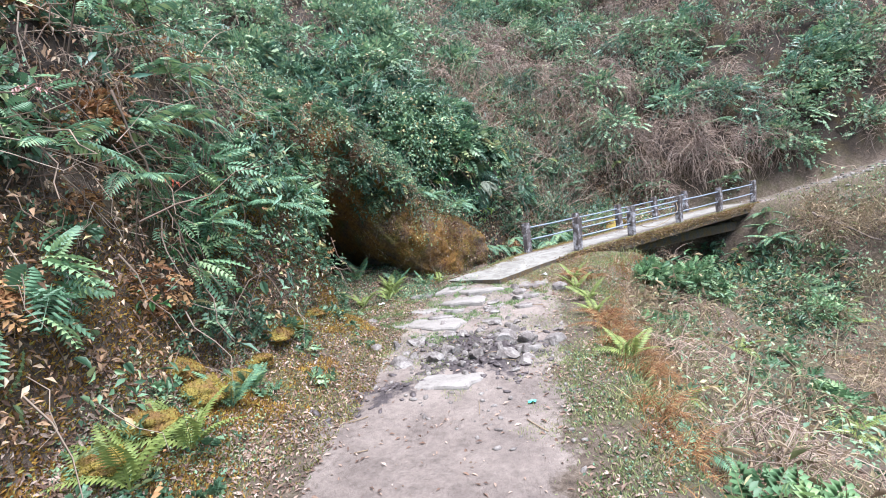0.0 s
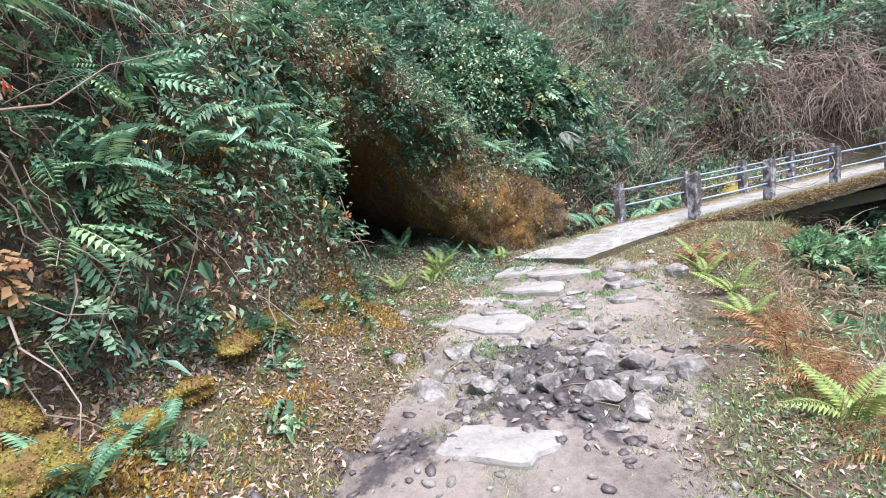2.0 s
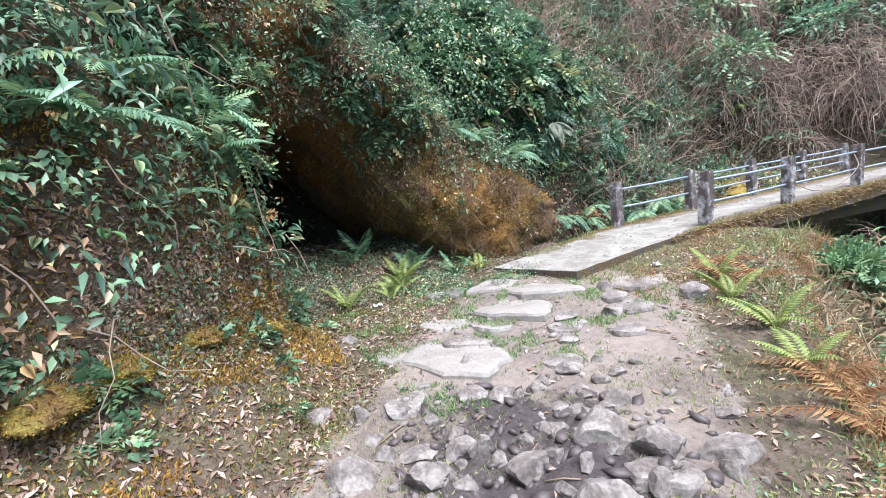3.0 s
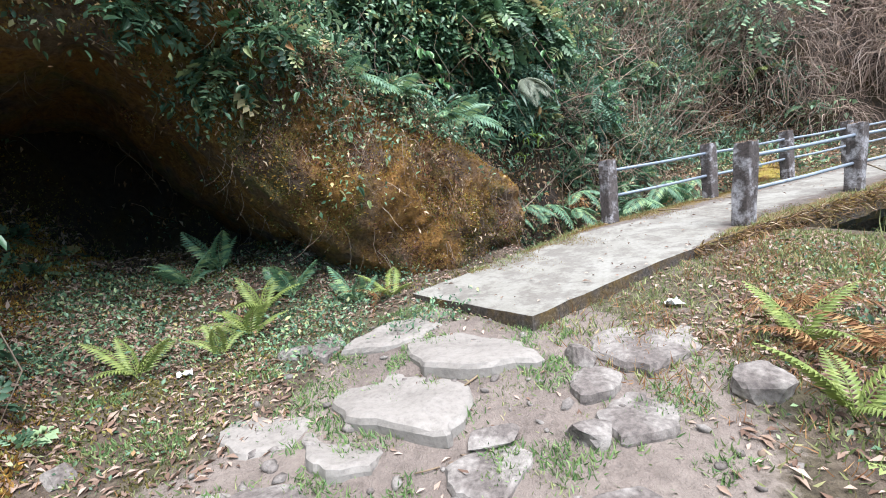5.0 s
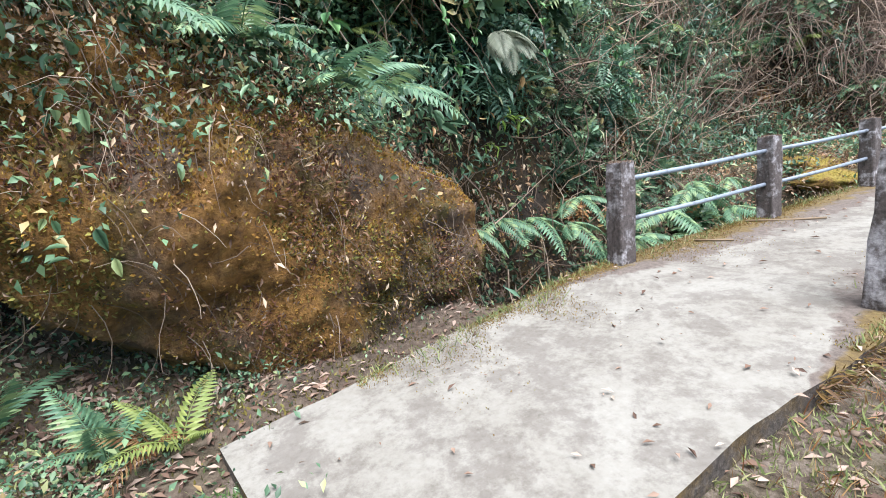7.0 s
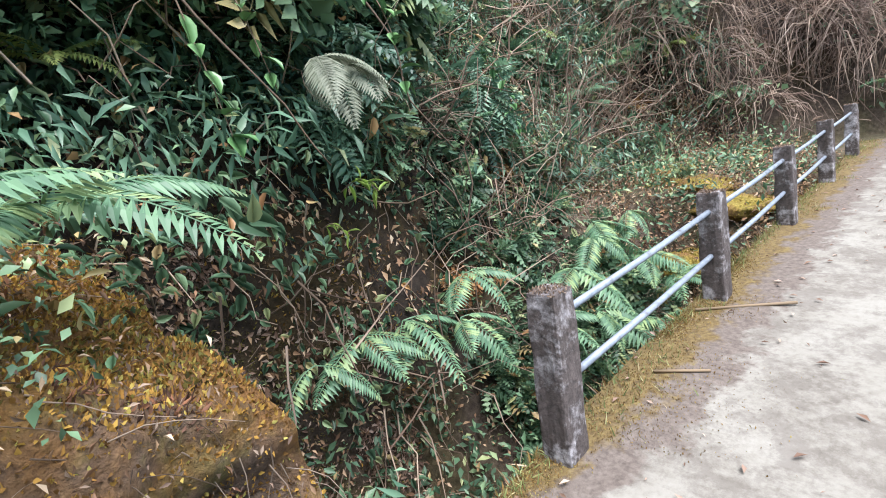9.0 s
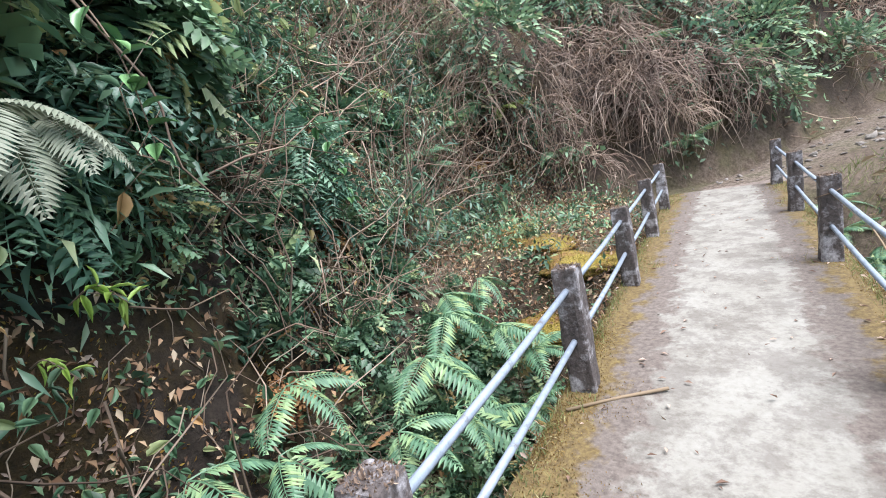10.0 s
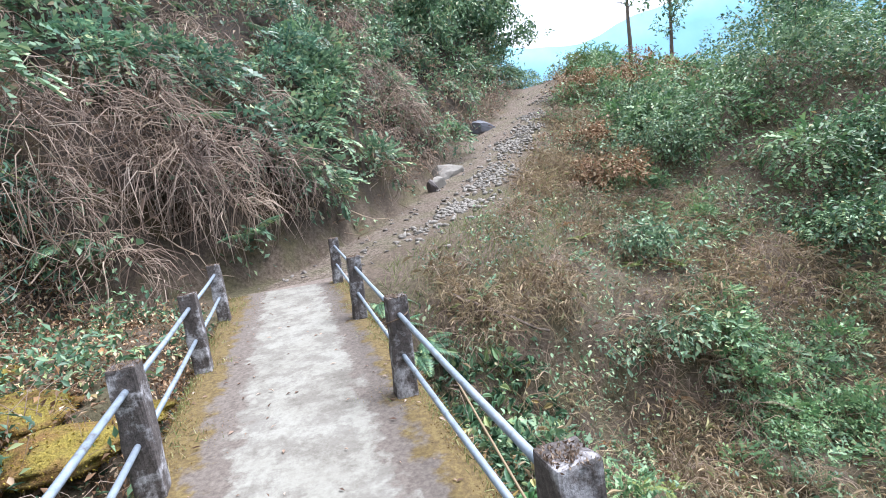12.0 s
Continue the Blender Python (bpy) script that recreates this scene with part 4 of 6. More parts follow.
masses("bank_brown_leaves", NEAR * step(0.1, 0.4, F_IN) * (1.1 - P1) * (0.3 + START), 110, (0.12, 0.3), 34, (0.06, 0.13), pinnate(3, 0.9, 0.34, 0.4), M_DEAD_FERN, "withered red-brown leaves hanging on the bank", 0.8)
DEAD = np.clip(sum(1.3 * np.exp(-((FX - a) / c) ** 2 - ((FY - b) / d) ** 2) for a, b, c, d in ((-3.2, 10.2, 2.2, 2.4), (-0.2, 13.0, 1.6, 2.0), (4.6, 19.2, 1.6, 2.2), (-9, 9, 3, 2.5), (-6, 17, 2.4, 3))), 0, 1)
FGREEN = patch(FACE_C, 3.2, -0.2, 0.2, 31) * (1 - DEAD)
masses("far_shrubs", FARB * (0.12 + FGREEN), 420, (0.45, 1.2), 68, (0.22, 0.45), pinnate(4, 0.85, 0.3, 0.3, True), M_LEAF_FAR, "green shrubs in rounded masses on the far hillside", 0.4)
masses("far_blue_shrubs", FARB * (0.1 + FGREEN) * step(0.8, 2.5, F_IN), 150, (0.5, 1.1), 60, (0.25, 0.5), pinnate(5, 0.7, 0.2, 0.4, True), M_LEAF_BLUE, "bluish green ferny shrubs on the far hillside", 0.5)
for k in range(2):
    masses("far_dead_bracken", FARB * (0.12 * (1.1 - FGREEN) * step(15, 8, F_IN) + DEAD), 95, (0.4, 0.9), 85, (0.6, 1.4), strand(11 + k, 0.009, 3), M_BRACKEN, "grey-brown dead bracken hanging on the far hillside", 0.5, category="twigs")
# the ravine slope
LIP = F_RIGHT * (F_OFF > 0.1) * (F_OFF < 0.6) * (FY < 0.9) * (FY > -7.0) * (FX < 8)
masses("lip_bracken", LIP * (0.06 + patch(FACE_C, 0.9, 0.0, 0.25, 11)), 30, (0.1, 0.22), 44, (0.2, 0.45), strand(21, 0.007), M_DEAD_FERN, "rust-brown withered bracken hanging over the drop", 0.5, category="twigs")
NEAR_SLOPE = SLOPE * (FX < 10) * (F_OFF > 0.6) * (FY < 3.5)
masses("slope_shrubs", NEAR_SLOPE * (0.1 + P2) * (0.15 + step(5, 3, FX)), 42, (0.2, 0.42), 50, (0.1, 0.2), pinnate(4, 0.8, 0.26, 0.3), M_LEAF_SPUR, "green shrubs growing in the ravine beside the path", 0.2)
masses("slope_dead_tangle", NEAR_SLOPE * (1.1 - P2) + 0.35 * SLOPE * (FY > 3) * (FX < 13), 180, (0.2, 0.5), 36, (0.35, 0.85), strand(31, 0.007, 3), M_FAR_DRY, "grey-brown tangle of dead stems on the ravine slope", 0.2, category="twigs")
masses("slope_straw", SLOPE * (FY > 1.5) * (FX < 13) * (1.1 - P2) + 0.3 * NEAR_SLOPE, 170, (0.2, 0.5), 36, (0.35, 0.8), strand(33, 0.008, 3), M_STRAW, "fallen straw-coloured grass in tufts on the ravine slope", 0.1, category="grass")
masses("slope_creepers", SLOPE * (FY > 6) * (FX > 3) * (FX < 13) * step(0.15, 0.4, fractal(FACE_C + 77, 2.4, 2)), 42, (0.3, 0.65), 60, (0.14, 0.28), pinnate(4, 0.8, 0.26, 0.3, True), M_LEAF_SPUR, "bright green creepers on the slope below the path", 0.3)
masses("spur_masses", SLOPE * SPUR * (0.2 + P1), 120, (0.6, 1.3), 70, (0.24, 0.48), pinnate(4, 0.8, 0.28, 0.4, True), M_LEAF_SPUR, "green creepers hanging in masses over the spur", 0.7)
# leafy plants, ferny sprays and brown scraps on the bank beside the approach; shrubs that lean out over the ravine
masses("bank_plants", NEAR * START * step(0.08, 0.3, F_IN) * step(2.2, 1.2, F_IN), 85, (0.12, 0.3), 34, (0.07, 0.15), pinnate(3, 0.95, 0.36, 0.3), M_LEAF, "dark green leafy plants on the bank beside the path", 0.35)
masses("bank_ferny_sprays", NEAR * START * step(0.1, 0.4, F_IN) * step(2.2, 1.2, F_IN), 45, (0.12, 0.3), 12, (0.16, 0.34), pinnate(8, 0.5, 0.09, 0.4), M_FERN, "drooping green fern sprays on the bank beside the path", 0.4)
masses("slump_plants", SLUMP_ * 1.0, 60, (0.05, 0.12), 9, (0.06, 0.14), pinnate(3, 0.95, 0.36, 0.3), M_LEAF, "small green plants in the moss at the foot of the bank", 0.1, 0.1)
masses("overhanging_shrubs", NEAR * step(-2.6, -1.8, FY) * step(2.0, 1.0, FY) * step(0.8, 1.1, F_IN) * step(2.2, 1.5, F_IN), 44, (0.4, 0.75), 80, (0.16, 0.34), pinnate(4, 0.85, 0.28, 0.3), M_LEAF, "leafy dark shrubs leaning out over the ravine", 0.6, 0.75)
# plants that fill the strip between the bank and the railing
FILL = (~F_RIGHT) * (FX < -0.45) * (FX > -3.2) * (FY > 1.6) * (FY < 4.6)
masses("ravine_edge_shrubs", FILL, 90, (0.15, 0.35), 34, (0.1, 0.22), pinnate(4, 0.8, 0.26, 0.25), M_LEAF, "leafy green plants at the edge of the ravine", 0.2)
masses("terrace_dry_stems", FILL + 0.4 * GAP, 44, (0.15, 0.35), 26, (0.25, 0.6), strand(41, 0.006, 3), M_FAR_DRY, "dry brown stems on the terrace", 0.0, category="twigs")

# the boulder's own cover
RN = np.cross(ROCK_V[ROCK_F[:, 2]] - ROCK_V[ROCK_F[:, 0]], ROCK_V[ROCK_F[:, 3]] - ROCK_V[ROCK_F[:, 1]])
RA = np.linalg.norm(RN, axis=1) / 2
RC = ROCK_V[ROCK_F].mean(1)
RN = unit(RN)
if (RN * (RC - ROCK_V.mean(0))).sum() < 0:
    RN = -RN


def on_rock(weight):
    return lambda n: scatter(weight, n, ROCK_F, ROCK_V, RA, RN)


SEEN = (RC[:, 0] > -1.9) * (RC[:, 1] > -8) * (RN[:, 0] + RN[:, 2] > -0.2)
FACE_SIDE = (RC[:, 0] > -1.6) * (RC[:, 2] < 4.6) * (RC[:, 1] > -8.5)
OUTER = SEEN * (0.12 + FACE_SIDE) * step(-0.3, 0.1, RN[:, 2] + 0.25 * (RN[:, 0] > 0.2))
HIGH = step(0.85, 1.5, RC[:, 2] + 0.3 * fractal(RC, 0.7))
UPPER_ROCK = OUTER * HIGH * step(1.2, 1.9, RC[:, 2]) * (RC[:, 0] > -1.5)
masses("boulder_shrubs", 0, 75, (0.1, 0.26), 30, (0.09, 0.2), pinnate(4, 0.8, 0.26, 0.3), M_LEAF, "small green shrubs growing on top of the boulder", 0.5, 0.3, source=on_rock(UPPER_ROCK))
masses("boulder_hanging_stems", 0, 60, (0.1, 0.25), 24, (0.2, 0.5), strand(51, 0.006, 3), M_FAR_DRY, "dry stems and roots hanging over the boulder", 0.6, 0.2, category="twigs", source=on_rock(UPPER_ROCK + 0.12 * OUTER * (RC[:, 0] > -1.2)))
masses("boulder_withered_leaves", 0, 70, (0.08, 0.2), 26, (0.05, 0.11), pinnate(3, 0.9, 0.34, 0.4), M_DRY, "withered pale brown leaves on the boulder", 0.7, 0.1, source=on_rock(UPPER_ROCK))
foliage("boulder_greenery", 0, 2300, 12, 0.1, (0.0, 0.22), (0.03, 0.065), small_leaf(0.5, 0.08, 0.15), M_LEAF, "small green leaves growing over the boulder", 0.5, source=on_rock(OUTER * (HIGH + 0.008)))
foliage("boulder_broad_leaves", 0, 330, 9, 0.12, (0.0, 0.3), (0.07, 0.13), leaf_shape(0.45), M_LEAF, "broad green leaves hanging over the boulder", 0.7, source=on_rock(OUTER * HIGH))
foliage("boulder_dead_growth", 0, 1900, 11, 0.12, (0.0, 0.12), (0.025, 0.06), chip(0.3, 0.2), M_DRY, "dry bracken and leaves hanging over the boulder", 0.8, 0.2, source=on_rock(OUTER * (HIGH + 0.1)))
foliage("boulder_litter", 0, 2300, 8, 0.1, (0.0, 0.03), (0.012, 0.035), chip(0.35, 0.2), M_DRY_DARK, "dead leaves and scraps caught on the boulder", 0.7, 0.1, source=on_rock(OUTER * (0.6 + 0.4 * HIGH)))


def blades(name, place, n, size, wide, mat, label, lean=0.5, category="grass"):
    at, nn = place(n)
    y = unit(nn * 0.7 + UP * 0.5 + rng.normal(0, lean, (n, 3)))
    x = np.cross(y, unit(rng.normal(0, 1, (n, 3))))
    v = np.array([(-wide / 2, 0, 0), (wide / 2, 0, 0), (wide * 0.35, 0.55, 0.08), (-wide * 0.35, 0.55, 0.08), (0, 1, 0.3)])
    spread(name, chip(wide * 1.2, 0.1) if category == "moss" else (v, [(0, 1, 2), (0, 2, 3), (3, 2, 4)]), at - nn * 0.004, x, y, rng.uniform(*size, n), mat, label, category)


rc, rn = on_rock(OUTER + 0.25)(2200)
ry = unit(rn * 0.2 - UP * 0.8 + rng.normal(0, 0.5, rc.shape))
spread("boulder_roots", twig_shape(4, 5, 0.009), rc + rn * 0.015, np.cross(ry, rn + 0.01), ry, rng.uniform(0.07, 0.4, len(rc)), M_TWIG, "thin roots and stems creeping over the boulder", "twigs")
blades("boulder_moss", on_rock(0.35 * SEEN * step(-0.7, -0.1, RN[:, 2] + 0.5 * (RN[:, 0] > 0)) + step(-0.7, -0.1, RN[:, 2] + 0.5 * (RN[:, 0] > 0)) * SEEN * patch(RC, 0.7, -0.2, 0.3, 5) * (1 - 0.6 * HIGH) + 1.3 * SEEN * (RC[:, 1] > -3.2) * step(0.1, 0.4, RN[:, 2])), 60000, (0.012, 0.036), 0.4, M_MOSS, "rusty orange moss on the boulder", 0.6, "moss")
blades("boulder_olive_moss", on_rock(SEEN * step(-0.7, -0.1, RN[:, 2] + 0.5 * (RN[:, 0] > 0)) * patch(RC, 0.45, -0.1, 0.25, 9)), 40000, (0.015, 0.04), 0.4, M_OLIVE, "olive green moss and liverwort on the boulder", 0.8, "moss")
blades("boulder_dark_growth", on_rock(SEEN * step(-0.9, -0.3, RN[:, 2] + 0.5 * (RN[:, 0] > 0)) * patch(RC, 0.5, 0.0, 0.3, 12)), 24000, (0.02, 0.06), 0.22, M_PEAT, "dark brown dead moss matted on the boulder", 0.9, "moss")
DFF = along(FOOT, FX, FY)[0]
SLUMP = (~F_RIGHT) * (DFF < 1.15) * (F_IN <= 0.03) * (FY < -5.8) * (FY > -12) * (FX < 8)
MOSSY = 3.0 * SLUMP * step(1.15, 0.3, DFF) * (0.12 + patch(FACE_C, 0.6, -0.15, 0.2, 6)) + (F_IN > 0) * NEAR * LOW * START * (0.25 + patch(FACE_C, 0.7, -0.35, 0.1, 6)) + 0.2 * NEAR * LOW * patch(FACE_C, 0.5, 0, 0.3, 7)
blades("bank_moss", lambda n: scatter(MOSSY, n), 90000, (0.018, 0.055), 0.3, M_MOSS, "orange and yellow moss at the foot of the bank", 0.7, "moss")
FLOOR = (~F_RIGHT) * (F_IN < 0.3) * (F_TREAD > 0.05) * (FY > -8) * (FY < 0.5) * (FX < 2.5)
blades("floor_moss", lambda n: scatter(FLOOR * (0.2 + patch(FACE_C, 0.5, -0.2, 0.2, 15)), n), 36000, (0.012, 0.04), 0.35, M_OLIVE, "olive and yellow moss on the ground beside the boulder", 0.9, "moss")
EDGE = (F_TREAD > -0.25) * (F_TREAD < 1.0) * (F_IN <= 0.05) * (FY < 0.5) * (FY > -10) * (FX < 9)
blades("path_grass", lambda n: scatter(EDGE * (0.1 + P3) * np.where(F_RIGHT, 1.6, 0.5) * step(-0.25, 0.15, F_TREAD), n), 34000, (0.02, 0.055), 0.24, M_GRASS, "short grass along the edges of the path", 0.9)
INNER = (F_TREAD < 0.05) * (F_IN <= 0) * (FY < -0.5) * (FY > -6.6) * patch(FACE_C, 0.4, 0.05, 0.35, 9)
SEAMS = (FX > 0.7) * (FX < 3.5) * (FY > -5.6) * (FY < -2.5) * (F_IN <= 0)
blades("stone_seam_grass", lambda n: scatter(SEAMS * (0.02 + patch(FACE_C, 0.28, 0.1, 0.4, 71)), n), 14000, (0.02, 0.055), 0.2, M_SEAM, "fresh green grass in the seams between the flagstones", 0.8)
BESIDE = F_RIGHT * (FX > 1.8) * (FY > -2.9) * (FY < 0.6) * (F_OFF < 0.4)
blades("ramp_side_grass", lambda n: scatter(BESIDE * (0.15 + P3), n), 9000, (0.02, 0.07), 0.16, M_GRASS, "short grass in the mud beside the ramp", 0.9)
blades("ramp_side_straw", lambda n: scatter(BESIDE * (0.2 + patch(FACE_C, 0.5, 0, 0.3, 51)), n), 7000, (0.03, 0.11), 0.06, M_DEAD_FERN, "dead brown grass and scraps beside the ramp", 1.5)
blades("path_tufts", lambda n: scatter(INNER, n), 17000, (0.015, 0.045), 0.16, M_GRASS, "small grass tufts between the stones", 0.9)
VERGE = F_RIGHT * (F_OFF > 0.0) * (F_OFF < 2.0) * (FY < 14) * (FY > -10)
blades("verge_grass", lambda n: scatter(VERGE * (0.1 + P2), n), 15000, (0.08, 0.26), 0.05, M_GRASS, "longer dry and green grass on the verge", 0.6)
blades("straw_grass", lambda n: scatter(SLOPE * (FX < 12) * (FY > -6) * (1.1 - P2) * step(7, 2, F_OFF), n), 26000, (0.1, 0.4), 0.035, M_STRAW, "matted straw-coloured grass on the ravine slope", 0.9)
blades("verge_bracken", lambda n: scatter(F_RIGHT * (F_OFF > 0.0) * (F_OFF < 0.7) * (FY < 1.5) * (FY > -9) * patch(FACE_C, 0.9, -0.2, 0.2, 11), n), 6000, (0.06, 0.2), 0.06, M_DEAD_FERN, "rust-brown withered bracken along the drop", 1.3)

HERB = (F_TREAD > 0.0) * (F_TREAD < 2.6) * (F_IN <= 0.1) * (FY < 0) * (FY > -12) * (FX < 10)
foliage("ground_herbs", HERB * (0.1 + P3) * np.where(F_RIGHT, 0.6, 1.3), 5200, 8, 0.05, (0.0, 0.03), (0.015, 0.035), chip(0.6), M_LEAF, "small creeping green herbs on the ground", 0.0, 0.1)
foliage("cave_mouth_herbs", (FX < 1.3) * (FX > -1.2) * (FY > -6) * (FY < -2.7) * (F_IN <= 0) * (0.1 + P3), 1300, 8, 0.07, (0.0, 0.05), (0.02, 0.05), small_leaf(0.5), M_LEAF, "small green herbs on the ground before the cave", 0.0, 0.2)
BED = (FX > -0.2) * (FX < 4.8) * (FY > 2.2) * (FY < 8.8) * (FZ < -0.85)
foliage("ravine_plants", BED * 1.0, 600, 8, 0.12, (0.05, 0.3), (0.12, 0.24), leaf_shape(0.5), M_LEAF, "broad-leaved plants in the shade under the bridge", 0.4)
# litter on the ground
LUMPY = 0.35 + 1.4 * patch(FACE_C, 0.35, -0.1, 0.35, 41)
LITTER = LUMPY * ((F_IN < 0.4) & (F_OFF < 2.5) & (FY > -10.5) & (FY < 0.5) & (FX < 9)) * (0.1 + step(-0.5, 0.3, F_TREAD)) * np.where(F_RIGHT, np.where(FY > -3, 1.4, 0.4), 1.0) * (0.3 + P3)


def litter(name, place, n, size, label):
    at, nn = place(n)
    y = unit(np.cross(nn, rng.normal(0, 1, (n, 3))) + nn * rng.normal(0, 0.18, (n, 1)))
    x = np.cross(y, nn + rng.normal(0, 0.25, (n, 3)))
    spread(name, chip(0.36, 0.16), at + nn * 0.008, x, y, rng.uniform(*size, n), M_LITTER, label, "leaf litter")


litter("leaf_litter", lambda n: scatter(LITTER, n), 42000, (0.02, 0.085), "fallen brown leaves beside the path")


LEFT_GROUND = (~F_RIGHT) * (F_TREAD > -0.15) * (F_IN <= 0.1) * (FY < -4.4) * (FY > -10.5) * (FX < 8)
litter("bank_foot_litter", lambda n: scatter(LEFT_GROUND * (0.35 + P3), n), 15000, (0.025, 0.085), "fallen brown leaves between the bank and the path")
blades("bank_foot_moss", lambda n: scatter(LEFT_GROUND * (0.08 + patch(FACE_C, 0.5, -0.15, 0.25, 61)), n), 34000, (0.014, 0.04), 0.4, M_OLIVE, "olive moss between the bank and the path", 0.9, "moss")
blades("bank_foot_grass", lambda n: scatter(LEFT_GROUND * (0.1 + patch(FACE_C, 0.6, -0.1, 0.3, 63)), n), 12000, (0.02, 0.06), 0.2, M_GRASS, "short grass between the bank and the path", 0.9)
blades("bank_foot_straw", lambda n: scatter(LEFT_GROUND * (0.2 + P2), n), 7000, (0.03, 0.1), 0.06, M_DEAD_FERN, "dead brown scraps between the bank and the path", 1.5)


# ---- ferns ----
def frond_mesh(name, mat, pairs=17, droop=0.5, wide=0.24, curl=0.0, dead=False):
    """A fern frond one metre long, along y, arching down: a stalk and pairs of tapering leaflets."""
    v, f = [], []

    def line(t):
        return np.array([curl * t * t, t * (1 - 0.25 * droop * t), 0.22 * t - droop * t * t])

    n = 9
    for k in range(n + 1):
        p = line(k / n)
        r = 0.008 * (1 - 0.8 * k / n)
        v += [tuple(p + np.array(q) * r) for q in ((-1, 0, -0.5), (1, 0, -0.5), (0, 0, 1))]
    for k in range(n):
        for a in range(3):
            b = (a + 1) % 3
            f.append((k * 3 + a, k * 3 + b, k * 3 + 3 + b, k * 3 + 3 + a))
    g = np.random.default_rng(pairs)
    for k in range(pairs):
        t = 0.14 + 0.85 * k / (pairs - 1)
        p, q = line(t), line(min(t + 0.02, 1.02))
        ahead = unit(q - p)
        long = wide * (math.sin(math.pi * min(1, (t - 0.02) ** 0.75)) ** 0.8 + 0.06) * g.uniform(0.9, 1.1)
        for side in (-1, 1):
            out = unit(np.array([side, 0, 0]) * 0.92 + ahead * 0.42 + np.array([0, 0, -0.22 if not dead else -0.9]))
            w = ahead * 0.027 * (1.5 - 0.6 * t) * (1 if not dead else 0.6)
            i = len(v)
            tip, m = p + out * long, p + out * long * 0.45 + np.array([0, 0, 0.012])
            v += [tuple(p - w * 0.7), tuple(m - w), tuple(tip - np.array([0, 0, long * 0.15])), tuple(m + w), tuple(p + w * 0.7), tuple(m + np.array([0, 0, -0.008]))]
            f += [(i, i + 1, i + 5, i), (i + 1, i + 2, i + 5, i + 1), (i + 2, i + 3, i + 5, i + 2), (i + 3, i + 4, i + 5, i + 3)]
    bm = bmesh.new()
    bv = [bm.verts.new(p) for p in v]
    for q in f:
        bm.faces.new([bv[i] for i in dict.fromkeys(q)])
    me = bpy.data.meshes.new(name)
    bm.to_mesh(me)
    bm.free()
    me.materials.append(mat)
    return me


FRONDS = {
    "green": [frond_mesh("frond", M_FERN, 19, 0.5, 0.22, 0.08), frond_mesh("frond", M_FERN, 17, 0.75, 0.2, -0.1), frond_mesh("frond", M_FERN, 15, 0.3, 0.24, 0.0)],
    "yellow": [frond_mesh("frond", M_FERN_YELLOW, 17, 0.45, 0.2, 0.06), frond_mesh("frond", M_FERN_YELLOW, 15, 0.65, 0.2, -0.08)],
    "pale": [frond_mesh("frond", M_PALE_FERN, 21, 0.6, 0.26, 0.05)],
    "dead": [frond_mesh("frond", M_DEAD_FERN, 15, 0.95, 0.16, 0.1, True), frond_mesh("frond", M_DEAD_FERN, 15, 1.1, 0.16, -0.1, True)],
}
FERN_LABEL = {"pale": "pale silvery fern hanging from the bank", "green": "green fern with arching fronds growing from the earth", "yellow": "yellowing green fern beside the path", "dead": "withered rust-brown fern on the verge"}


def ground_at(x, y):
    return float(land(np.array([x]), np.array([y]))[0][0])


def fern(x, y, z, facing, n, long, kind="green", fan=360.0, lift=35.0, seed=0):
    """A fern at a place: n fronds fanned round the way it faces (degrees, 0 is +y, clockwise)."""
    g = np.random.default_rng(seed + int(abs(x * 97 + y * 31) * 10))
    top = tagged(new("fern"), FERN_LABEL[kind], "fern", "ferns")
    top.location = (x, y, z)
    for k in range(n):
        a = facing + (k / max(n - 1, 1) - 0.5) * min(fan, 340) + g.uniform(-14, 14)
        ob = new("frond", FRONDS[kind][k % len(FRONDS[kind])])
        ob.parent = top
        m = Matrix.Rotation(radians(-a), 4, "Z") @ Matrix.Rotation(radians(lift + g.uniform(-15, 15)), 4, "X") @ Matrix.Rotation(radians(g.uniform(-20, 20)), 4, "Y")
        ob.matrix_basis = m @ Matrix.Scale(long * g.uniform(0.75, 1.15), 4)
    return top


